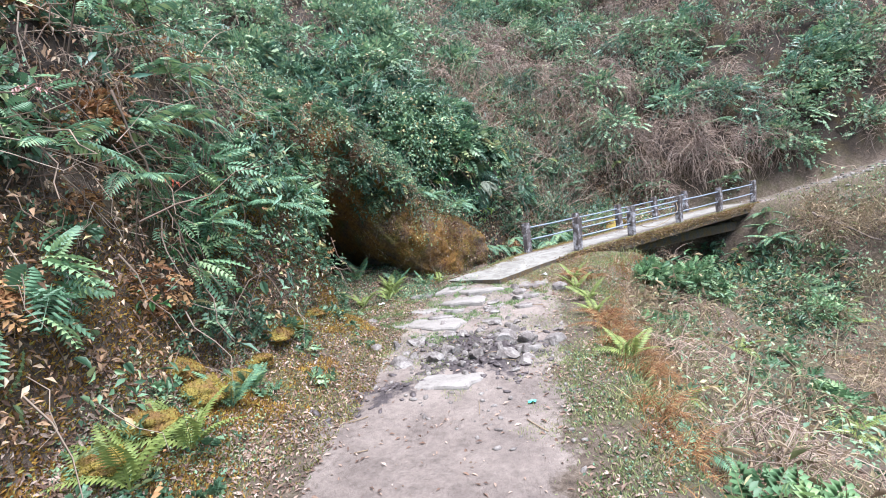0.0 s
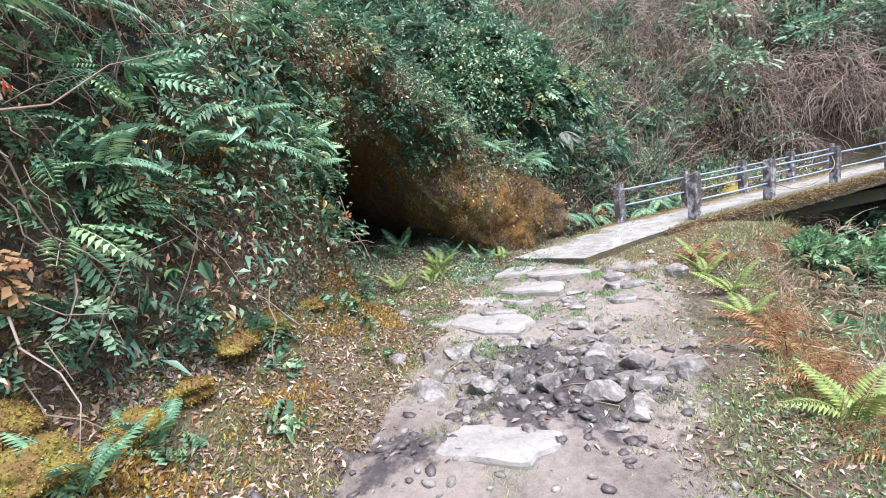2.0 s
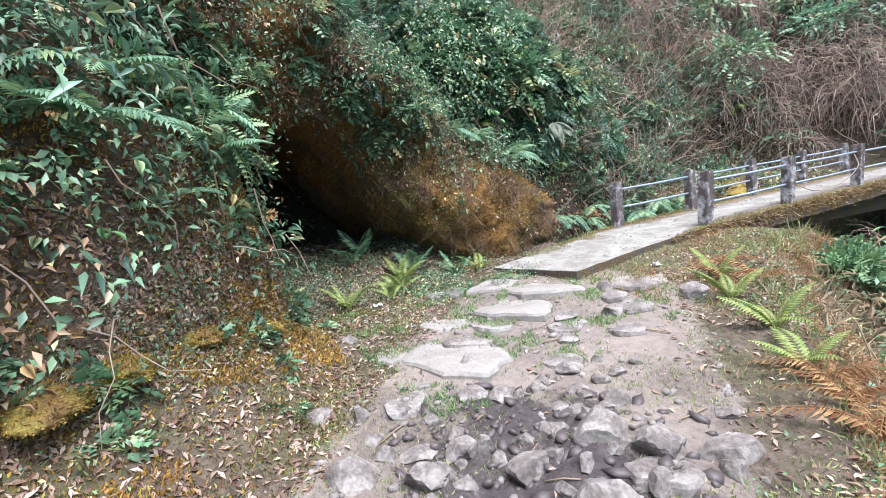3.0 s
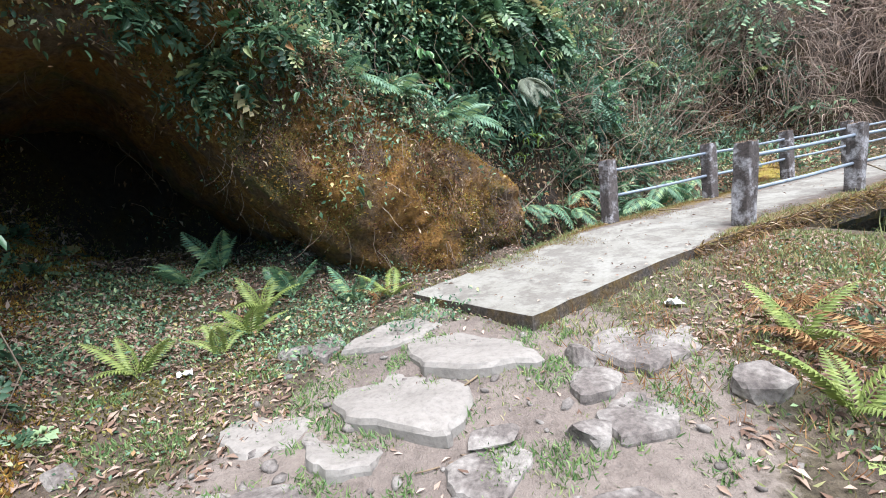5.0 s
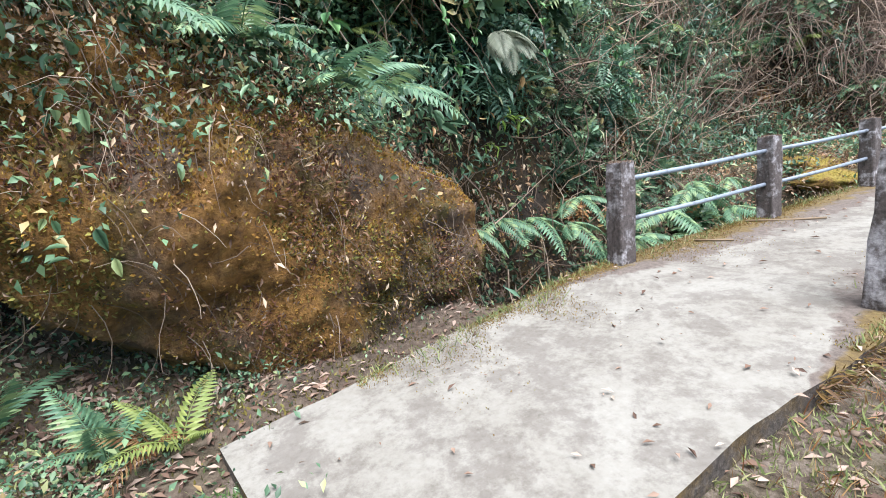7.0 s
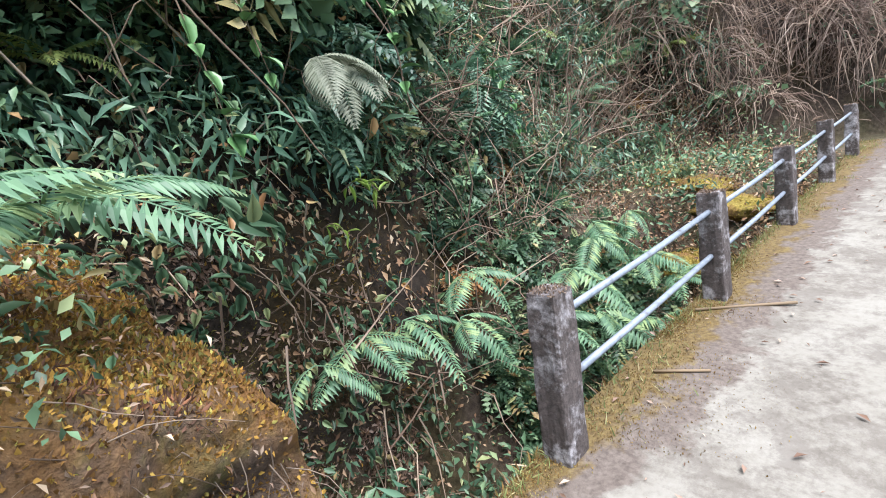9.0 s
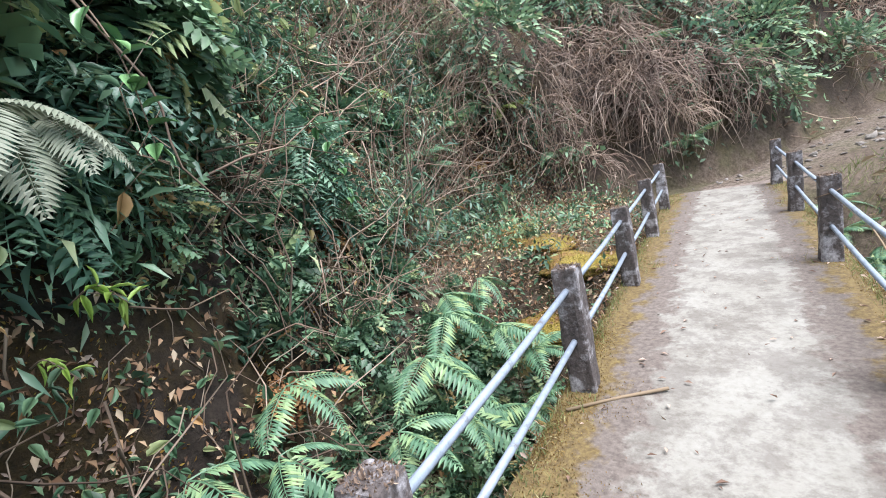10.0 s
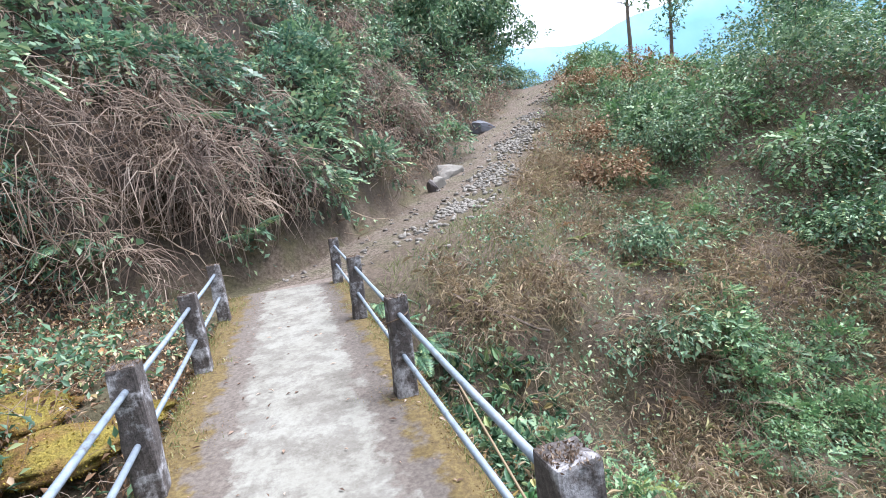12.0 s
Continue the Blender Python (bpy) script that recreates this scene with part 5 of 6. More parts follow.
# ferns that stand out, by the cave and the boulder
for x, y, n, long, kind in [(0.35, -4.5, 5, 0.42, "yellow"), (0.0, -4.35, 4, 0.42, "yellow"), (0.55, -4.75, 3, 0.35, "yellow"), (-0.15, -4.05, 4, 0.45, "green"), (0.2, -3.55, 5, 0.36, "green"),
                            (0.32, -3.25, 4, 0.36, "yellow"), (0.3, -3.35, 4, 0.34, "dead"), (-0.5, -4.9, 4, 0.4, "green"), (-0.9, -4.6, 5, 0.45, "green"), (0.5, -5.3, 4, 0.4, "yellow"),
                            (4.35, -8.6, 6, 0.5, "green"), (4.9, -9.05, 6, 0.55, "yellow"), (3.9, -8.3, 5, 0.4, "green"), (5.3, -9.5, 6, 0.6, "yellow"),
                            (3.15, -2.0, 4, 0.42, "yellow"), (3.3, -2.1, 4, 0.4, "dead"), (3.6, -2.5, 4, 0.4, "yellow"), (2.95, -1.6, 5, 0.42, "dead"), (3.5, -1.9, 6, 0.45, "dead"),
                            (4.75, -3.35, 6, 0.5, "dead"), (4.95, -3.55, 6, 0.5, "dead"), (5.2, -3.8, 5, 0.5, "dead"), (4.6, -3.3, 4, 0.4, "yellow"), (5.9, -4.4, 5, 0.5, "yellow"), (6.2, -4.6, 5, 0.5, "dead"),
                            (6.9, -5.4, 5, 0.5, "dead"), (7.4, -5.9, 5, 0.45, "dead"), (5.6, -4.2, 5, 0.45, "dead"), (4.2, -2.9, 4, 0.4, "yellow")]:
    fern(x, y, ground_at(x, y), 40, n + 1, long * 1.15, kind, 360, 58)
# the large ones over the boulder, and those that lean over the ravine
for x, y, z, facing, n, long in [(-0.55, -2.05, 1.45, 110, 6, 0.75), (-0.6, -2.6, 1.75, 100, 6, 0.75), (-0.35, -3.2, 1.85, 90, 5, 0.6), (-1.0, -1.6, 1.5, 90, 6, 0.8), (-0.3, -3.9, 2.3, 90, 6, 0.6),
                                 (-1.75, 0.0, 0.15, 95, 5, 0.75), (-1.8, 0.45, 0.1, 80, 5, 0.8), (-1.7, -0.4, 0.1, 100, 4, 0.7), (-1.6, 0.9, 0.0, 70, 5, 0.75), (-1.9, 1.3, 0.25, 90, 5, 0.8),
                                 (-1.3, 1.7, -0.25, 80, 6, 0.8), (-1.1, 2.2, -0.3, 60, 6, 0.8), (-1.5, 2.5, 0.0, 90, 6, 0.85), (-0.8, 2.9, -0.5, 100, 6, 0.7), (-1.6, 3.1, 0.2, 90, 5, 0.8),
                                 (2.67, -7.75, 1.55, 60, 4, 0.7), (2.35, -7.4, 1.5, 70, 4, 0.7), (3.3, -8.4, 1.3, 50, 4, 0.55), (1.6, -6.6, 1.4, 70, 5, 0.5), (1.9, -6.95, 1.0, 60, 4, 0.45),
                                 (2.4, 8.9, -0.3, 150, 6, 0.8), (2.7, 8.6, -0.7, 160, 6, 0.8), (2.3, 9.2, 0.1, 140, 5, 0.7), (3.0, 9.0, -0.6, 170, 6, 0.8), (2.2, 2.0, -0.9, 110, 5, 0.5), (-1.9, 3.6, 0.25, 90, 5, 0.8), (-1.35, 3.6, -0.1, 80, 6, 0.75), (-0.95, 3.7, -0.3, 70, 5, 0.65), (-1.8, 4.3, 0.25, 100, 5, 0.7)]:
    droops = x < -1 and y > -1
    fern(x, y, z + 0.1 * droops, facing, n - 2 * droops, long * (0.9 if droops else 1.0), "green", 120 if droops else 170, -12 if droops else 15)
for x, y, z, facing in [(-1.45, -0.1, 2.15, 95), (-1.45, 0.1, 2.1, 80)]:
    fern(x, y, z, facing, 4, 0.5, "pale", 70, -20)
# ferns all over the banks
at, nn = scatter(NEAR * (0.2 + P2) * (1 - 0.9 * LOW), 130)
for p, q in zip(at + nn * 0.32, nn):
    fern(p[0], p[1], p[2], math.degrees(math.atan2(q[0], q[1])), 5, rng.uniform(0.45, 0.9), "green" if rng.random() < 0.8 else "yellow", 170, 12)
at, nn = scatter(FARB * P1 * (F_IN < 6), 28)
for p, q in zip(at + nn * 0.3, nn):
    fern(p[0], p[1], p[2], math.degrees(math.atan2(q[0], q[1])), 6, rng.uniform(0.7, 1.2), "green", 200, 15)
at, nn = scatter(SLOPE * (F_OFF < 6) * (FY < 12), 40)
for p, q in zip(at + nn * 0.05, nn):
    fern(p[0], p[1], p[2], 60, 5, rng.uniform(0.35, 0.7), ("green", "dead", "yellow")[int(rng.random() * 3)], 300, 30)


# ---- trees on the crest ----
def tree(x, y, tall, thick, leaves, seed, label, spread_=0.35, size=(0.12, 0.25), bare=0.35, mat=None):
    g = np.random.default_rng(seed)
    z0 = ground_at(x, y) - 0.2
    top = tagged(new("tree"), label, "tree", "trees on the crest")
    top.location = (x, y, z0)
    bend = g.normal(0, 0.03, (9, 2)).cumsum(0) * tall * 0.25
    trunk = [(bend[k][0], bend[k][1], tall * k / 8) for k in range(9)]
    part("trunk", tube(trunk, [thick * (1 - 0.85 * k / 8) for k in range(9)], 8), M_BARK, top)
    tips = []
    for k in range(16):
        t = bare + (1 - bare) * (k + g.random()) / 16
        b = np.array([np.interp(t * 8, range(9), [q[i] for q in trunk]) for i in range(3)])
        a = g.uniform(0, 6.28)
        reach = tall * spread_ * (1.1 - 0.75 * t) * g.uniform(0.6, 1.2)
        d = np.array([math.cos(a), math.sin(a), g.uniform(0.1, 0.6)])
        mid_ = b + d * reach * 0.5 + np.array([0, 0, 0.04 * reach])
        end = b + d * reach + np.array([0, 0, -0.08 * reach])
        part("limb", tube([tuple(b), tuple(mid_), tuple(end)], [thick * 0.32 * (1.1 - t), thick * 0.2 * (1.1 - t), thick * 0.06], 5), M_BARK, top)
        for f in np.linspace(0.35, 1.05, 6):
            tips.append(b + (end - b) * f)
    if leaves:
        tips = np.array(tips)
        c = tips[g.integers(0, len(tips), leaves // 9)] + g.normal(0, 0.05 * tall, (leaves // 9, 3))
        at = np.repeat(c, 9, 0) + g.normal(0, 0.14, (len(c) * 9, 3))
        y_ = unit(g.normal(0, 1, at.shape) - UP * 0.5)
        x_ = np.cross(y_, unit(g.normal(0, 0.6, at.shape) + UP))
        v, f = chip(0.45)
        ob = spread("crown", (v, f), at, x_, y_, g.uniform(*size, len(at)), mat or M_LEAF_FAR, "crown of many small leaves", "")
        for key in ("kind", "category"):
            if key in ob:
                del ob[key]
        ob.parent = top
    return top


for n, (x, y, tall, thick, leaves, bare, sp) in enumerate([
        (23.4, 27.5, 9, 0.16, 250, 0.45, 0.16), (27.0, 28.0, 10, 0.16, 1500, 0.4, 0.16), (28, 20, 9, 0.2, 6500, 0.15, 0.34), (31, 20.5, 11, 0.22, 6500, 0.15, 0.32), (27, 15, 8, 0.2, 5500, 0.15, 0.36),
        (31, 14, 10, 0.2, 5500, 0.15, 0.34), (34, 25, 11, 0.2, 2500, 0.3, 0.3)]):
    tree(x, y, tall, thick, leaves, 300 + n, "slender tree with pale trunk and thin leaves" if leaves < 2000 else "leafy green tree on the crest of the slope", sp, (0.18, 0.34), bare)
for n, (x, y, tall, leaves) in enumerate([(15.0, 31.5, 8, 6500), (13.3, 29.5, 7, 5000), (16.2, 33.5, 9, 5500), (12.0, 28.6, 7, 3500), (9.6, 25.6, 6, 3500)]):
    tree(x, y, tall, 0.13, leaves, 330 + n, "dense dark green tree on the hillside above the path", 0.34, (0.2, 0.38), 0.05)


# ---- bushes on the far slope ----
def bush(x, y, tall, wide, leaves, seed, label, mat, size=(0.09, 0.2)):
    g = np.random.default_rng(seed)
    top = tagged(new("bush"), label, "bush", "bushes on the far slope")
    top.location = (x, y, ground_at(x, y) - 0.05)
    centres = g.normal(0, 1, (14, 3)) * np.array([wide * 0.32, wide * 0.32, tall * 0.22]) + np.array([0, 0, tall * 0.5])
    for c in centres[:8]:
        part("stem", tube([(0, 0, 0), tuple(c * 0.5 + g.normal(0, 0.05, 3)), tuple(c)], [0.02, 0.014, 0.006], 4), M_BARK, top)
    k = leaves // 10
    c = centres[g.integers(0, len(centres), k)] + g.normal(0, 1, (k, 3)) * np.array([wide * 0.16, wide * 0.16, tall * 0.15])
    c[:, 2] = np.abs(c[:, 2])
    at = np.repeat(c, 10, 0) + g.normal(0, 0.1, (k * 10, 3))
    y_ = unit(g.normal(0, 0.8, at.shape) + (at - np.array([0, 0, tall * 0.3])) * 0.6 - UP * 0.4)
    x_ = np.cross(y_, unit(g.normal(0, 0.6, at.shape) + UP))
    ob = spread("leaves", chip(0.45), at, x_, y_, g.uniform(*size, len(at)), mat, "", "")
    for key in ("kind", "category"):
        if key in ob:
            del ob[key]
    ob.parent = top


for n, (x, y, tall, wide, leaves, kind) in enumerate([
        (13.5, 14.5, 1.7, 2.4, 2600, 0), (15.5, 17.5, 1.8, 2.6, 2600, 0), (17.5, 20, 1.9, 2.6, 2400, 2), (20, 23, 2.0, 2.6, 2200, 2), (10.5, 14.6, 1.1, 1.8, 1800, 2), (17.5, 13.5, 2.2, 3.0, 3200, 0),
        (20.5, 15, 2.2, 3.0, 3200, 1), (19.5, 11, 2.2, 3.0, 3200, 1), (17, 10.2, 1.8, 2.8, 2800, 1), (14.5, 9.5, 1.5, 2.6, 2400, 1), (22.5, 18.5, 2.4, 3, 2600, 1), (9.4, 10.9, 0.9, 1.8, 1600, 0),
        (8.3, 8.8, 0.8, 1.6, 1400, 0), (12.0, 17.2, 1.1, 1.8, 1500, 2), (15.6, 22.6, 1.3, 2.0, 1500, 2), (18.4, 26.2, 1.1, 1.8, 1200, 3), (21, 29.5, 1.0, 1.8, 1200, 3), (19.3, 31.8, 0.9, 1.7, 900, 3)]):
    label = ("leafy green bush on the ravine slope", "dark green creeper-covered bush on the spur", "dry straw-brown bush beside the upper path", "low yellow-green bush at the path's crest")[kind]
    bush(x, y, tall, wide, leaves, 400 + n, label, (M_LEAF_FAR, M_LEAF, M_DRY, M_GRASS)[kind])

# ---- distance: a wooded ridge across the valley ----
ang = np.linspace(-1.2, 2.6, 120)
far = 900.0
ridge = 238 + 190 * np.abs(ang - 0.6) ** 1.2 + 6 * np.sin(ang * 19) + 3 * np.sin(ang * 47)
rows = []
for h, d in ((-0.4, 0.8), (0.0, 0.86), (0.5, 0.94), (0.8, 0.98), (1.0, 1.0), (-0.2, 1.1)):
    rows.append(np.stack([far * d * np.sin(ang), far * d * np.cos(ang), ridge * h + (6 * np.sin(ang * 41) if 0 < h < 1 else 0)], -1))
v = np.concatenate(rows)
k = len(ang)
f = [(a * k + b, a * k + b + 1, (a + 1) * k + b + 1, (a + 1) * k + b) for a in range(len(rows) - 1) for b in range(k - 1)]
tagged(new("backdrop", mesh_of("backdrop", v, f, [M_RIDGE])), "wooded mountain ridge across the valley, blue air haze painted in", "mountain", kind="structure")


def plain(name, colour, rough):
    m = material(name, rough)
    n = noise_of(m, 20, 5)
    base(m, ramp(m, n, [(0.3, tuple(c * 0.75 for c in colour)), (0.7, colour)]))
    return m


M_CLOD, M_TARP = plain("wet_mud", (0.085, 0.07, 0.07), 0.55), plain("dark_tarpaulin", (0.16, 0.17, 0.21), 0.4)
M_CRUMB = plain("brown_earth", (0.2, 0.15, 0.11), 0.95)
M_TEAL, M_WHITE = plain("teal_plastic", (0.1, 0.5, 0.42), 0.4), plain("white_plastic", (0.75, 0.77, 0.78), 0.5)


M_CUSHION = material("cushion_moss", 0.95)
n1 = noise_of(M_CUSHION, 4, 5)
n2 = noise_of(M_CUSHION, 45, 8, 0.7)
base(M_CUSHION, mix(M_CUSHION, ramp(M_CUSHION, n1, [(0.42, (0, 0, 0)), (0.58, (1, 1, 1))]), ramp(M_CUSHION, n2, [(0.3, (0.0928, 0.0532, 0.0203)), (0.7, (0.345, 0.2, 0.0608))]),
                    ramp(M_CUSHION, n2, [(0.3, (0.119, 0.0996, 0.0203)), (0.7, (0.438, 0.346, 0.0675))])))
bump(M_CUSHION, n2, 1.0, 0.04)


# ---- the terrace beside the bridge, moss cushions ----
def moss_cushion(x, y, z, wide, high, label, mat, seed):
    bm = bmesh.new()
    bmesh.ops.create_icosphere(bm, subdivisions=4, radius=0.5)
    co = np.array([v.co[:] for v in bm.verts])
    co = co + unit(co) * (0.16 * fractal(co + seed, 0.5, 3) + 0.04 * fractal(co + seed, 0.09, 2))[:, None]
    for v, c in zip(bm.verts, co * np.array([wide, wide * 0.8, high])):
        v.co = c
    for f in bm.faces:
        f.smooth = True
    me = bpy.data.meshes.new("moss_cushion")
    bm.to_mesh(me)
    fv = np.array([[v.index for v in f.verts] + [f.verts[0].index] for f in bm.faces])
    bm.free()
    me.materials.append(M_CUSHION)
    top = tagged(new("moss_cushion", me), label, "moss", "moss cushions")
    top.location = (x, y, z)
    vv = co * np.array([wide, wide * 0.8, high])
    n = 2600
    g = np.random.default_rng(seed)
    pick = g.integers(0, len(vv), n)
    at = vv[pick]
    nn = unit(at)
    y_ = unit(nn + g.normal(0, 0.5, at.shape))
    ob = spread("moss", chip(0.35, 0.1), at - nn * 0.004, np.cross(y_, unit(g.normal(0, 1, at.shape))), y_, g.uniform(0.012, 0.032, n), mat, "", "")
    for key in ("kind", "category", "label"):
        if key in ob:
            del ob[key]
    ob.parent = top


M_YELLOW_MOSS = leaf_material("yellow_moss", [(0.0, (0.16, 0.12, 0.02)), (0.5, (0.34, 0.26, 0.035)), (1.0, (0.46, 0.38, 0.08))], 0.9, 0.2)
for n, (x, y, dz, w, h, yellow) in enumerate([(-1.2, 4.7, 0.3, 0.6, 0.5, 1), (-1.0, 5.4, 0.1, 0.8, 0.4, 1), (-1.5, 5.9, 0.1, 1.0, 0.35, 0), (-0.75, 6.2, 0.0, 0.7, 0.3, 1), (-2.2, 7.0, 0.1, 0.7, 0.3, 0),
                                              (4.3, -8.85, 0.15, 0.5, 0.55, 1), (4.1, -9.0, 0.45, 0.4, 0.45, 0), (3.75, -8.45, 0.1, 0.4, 0.35, 1), (3.4, -8.1, 0.15, 0.4, 0.3, 0), (2.7, -7.4, 0.2, 0.35, 0.25, 1), (4.75, -9.35, 0.3, 0.5, 0.4, 0), (5.1, -9.7, 0.15, 0.45, 0.4, 1), (3.0, -7.75, 0.35, 0.4, 0.3, 0), (2.2, -6.95, 0.15, 0.35, 0.25, 0), (1.8, -6.5, 0.1, 0.35, 0.25, 1)]):
    moss_cushion(x, y, ground_at(x, y) + (dz * 0.25 if y > 0 else -0.03), w * 1.25, h * (0.8 if y > 0 else 0.55), "cushion of bright yellow moss on a stone" if yellow else "mossy brown hummock at the foot of the bank", M_YELLOW_MOSS if yellow else M_MOSS, 500 + n)

# moss and litter along the deck's edges
sec = np.array(SECTIONS)


def on_deck(n, left=True, right=True, band=0.34, lo=-2.4, hi=10.0):
    y = rng.uniform(lo, hi, n)
    early = y < -0.6
    l, r = np.interp(y, sec[:, 2], sec[:, 0]), np.interp(y, sec[:, 2], sec[:, 1])
    f = band * np.abs(rng.normal(0, 0.42, n)) * (0.45 + 1.1 * step(-0.3, 0.4, fractal(np.stack([y, y * 0, y * 0], -1), 0.5, 2)))
    x = np.where((rng.random(n) < (0.5 if left and right else float(left))) | early, l + f, r - f)
    z = np.array([deck_z(v) for v in y]) + 0.004
    return np.stack([x, y, z], -1), np.tile(UP, (n, 1))


blades("deck_moss", lambda n: on_deck(n), 22000, (0.006, 0.015), 0.4, M_DECK_MOSS, "yellow and orange moss along the deck edges", 0.8, "moss")
blades("ramp_moss", lambda n: on_deck(n, True, False, 0.5, -2.3, 3.0), 12000, (0.006, 0.017), 0.4, M_DECK_MOSS, "orange moss along the ramp's edge", 0.8, "moss")
blades("deck_grass", lambda n: on_deck(n, band=0.25), 5000, (0.02, 0.07), 0.1, M_GRASS, "grass tufts along the deck edges", 0.7)


def post_tops(n):
    rows_ = [(x + LEAN_L[0], y + LEAN_L[1], deck_z(y) + TALL) for x, y in LEFT] + [(x + LEAN_R[0], y + LEAN_R[1], deck_z(y) + TALL) for x, y in RIGHTS]
    at = np.array(rows_)[rng.integers(0, 10, n)] + np.c_[np.clip(rng.normal(0, 0.05, (n, 2)), -0.078, 0.078), np.zeros(n)]
    return at, np.tile(UP, (n, 1))


blades("post_moss", post_tops, 2600, (0.01, 0.025), 0.35, M_DRY_DARK, "dark moss and dirt on the post tops", 0.9, "moss")


def deck_side(n):
    y = rng.uniform(-1.0, 10.0, n)
    r, l = np.interp(y, sec[:, 2], sec[:, 1]), np.interp(y, sec[:, 2], sec[:, 0])
    right_ = rng.random(n) < 0.75
    z = np.array([deck_z(v) for v in y]) - np.abs(rng.normal(0, 0.1, n))
    return np.stack([np.where(right_, r + 0.01, l - 0.01), y, z], -1), np.where(right_[:, None], 1.0, -1.0) * np.array([1.0, 0, -0.6])


blades("hanging_moss", deck_side, 5000, (0.02, 0.08), 0.16, M_DECK_MOSS, "rusty moss hanging from the deck edge", 0.6, "moss")
blades("hanging_grass", deck_side, 4200, (0.03, 0.12), 0.08, M_DRY, "dead grass and roots hanging from the deck edge", 0.6)


def deck_anywhere(n):
    y = rng.uniform(-3, 10.0, n)
    l, r = np.interp(y, sec[:, 2], sec[:, 0]), np.interp(y, sec[:, 2], sec[:, 1])
    f = np.where(rng.random(n) < 0.8, rng.beta(0.35, 0.35, n), rng.random(n))
    return np.stack([l + f * (r - l), y, np.array([deck_z(v) for v in y]) + 0.004], -1), np.tile(UP, (n, 1))


litter("deck_litter", deck_anywhere, 420, (0.02, 0.07), "fallen dry leaves on the bridge deck")


def loose_stick(points, thick, label, mat=None, name="stick"):
    me = bpy.data.meshes.new(name)
    bm = tube(points, thick, 6)
    bm.to_mesh(me)
    bm.free()
    me.materials.append(mat or M_TWIG)
    return tagged(new(name, me), label, name)


dz = deck_z(1.8) + 0.012
loose_stick([(-0.04, 1.78, dz), (0.25, 2.0, dz), (0.5, 2.12, dz + 0.02)], 0.011, "straight peeled stick lying on the deck edge", M_STRAW)
loose_stick([(0.06, 0.85, deck_z(0.9) + 0.012), (0.32, 1.0, deck_z(1.0) + 0.012)], 0.009, "short dry stick on the mossy deck edge", M_STRAW)
g5 = np.random.default_rng(55)
for k in range(26):
    x, y = g5.uniform(2.2, 7.5), 0
    t = (x - 2.2) / 5.3
    x, y = 1.9 + t * 5.2 + g5.normal(0, 0.5), -3.6 - t * 4.6 + g5.normal(0, 0.6)
    a, l = g5.uniform(0, 6.28), g5.uniform(0.1, 0.35)
    x2, y2 = x + l * math.cos(a), y + l * math.sin(a)
    loose_stick([(x, y, ground_at(x, y) + 0.012), ((x + x2) / 2 + 0.01, (y + y2) / 2, ground_at((x + x2) / 2, (y + y2) / 2) + 0.016), (x2, y2, ground_at(x2, y2) + 0.012)], g5.uniform(0.003, 0.007), "dry broken twig lying on the path", M_STRAW, "twig")

# bare stalks and vines that stand out from the bank
for pts, r in [([(-2.75, 3.5, 1.2), (-2.9, 3.65, 1.9), (-3.0, 3.75, 2.6), (-2.95, 3.9, 3.3)], 0.016), ([(-1.9, 0.5, 2.9), (-1.75, 0.75, 2.4), (-1.7, 0.8, 1.9), (-1.6, 1.1, 1.5)], 0.01),
               ([(-2.6, 2.2, 0.6), (-2.45, 2.3, 1.2), (-2.55, 2.5, 1.9)], 0.016), ([(-1.5, -0.9, 2.6), (-1.2, -0.6, 2.0), (-1.15, -0.3, 1.5)], 0.008),
               ([(-3.0, 4.6, 0.6), (-2.8, 4.7, 1.4), (-2.9, 4.9, 2.3), (-2.7, 5.1, 3.1)], 0.018), ([(2.9, -8.3, 3.2), (2.9, -8.2, 2.4), (2.8, -7.9, 1.6)], 0.012), ([(1.7, -6.9, 2.6), (1.75, -6.7, 1.4), (1.85, -6.6, 0.2)], 0.01),
               ([(3.9, -9.2, 2.6), (3.8, -8.9, 1.6), (3.75, -8.6, 0.6)], 0.012)]:
    fine = spline(pts, 10)
    loose_stick([tuple(q) for q in fine + rng.normal(0, 0.012, fine.shape)], [r * (1 - 0.5 * k / 9) for k in range(10)], "bare grey stalk standing out of the undergrowth", M_TWIG, "stalk")

# a fallen bare pole on the slope beyond the bridge
for pts, r in [([(3.64, 9.2, 0.02), (4.4, 9.1, -0.42), (5.3, 8.9, -0.95)], 0.045)]:
    fine = spline(pts, 10)
    loose_stick([tuple(q) for q in fine + rng.normal(0, 0.015, fine.shape)], [r * (1 - 0.4 * k / 9) for k in range(10)], "fallen bare grey branch on the ravine slope", M_BARK, "branch")

# the rope and wire tied to the railing
wire = spline([(1.72, 4.62, deck_z(4.7) + 0.62), (1.9, 4.3, 0.62), (1.92, 3.6, 0.36), (1.86, 2.9, 0.28), (1.78, 2.4, 0.42)], 16)
loose_stick([tuple(q) for q in wire], 0.008, "pale twisted rope sagging from the railing", M_STRAW, "rope")
ring = [(1.70 + 0.1 * math.cos(a), 4.76 + 0.1 * math.sin(a), deck_z(4.75) + 0.5 + 0.03 * a) for a in np.linspace(0, 9, 26)]
loose_stick(ring, 0.005, "rusty wire wound round a railing post", M_TWIG, "wire")


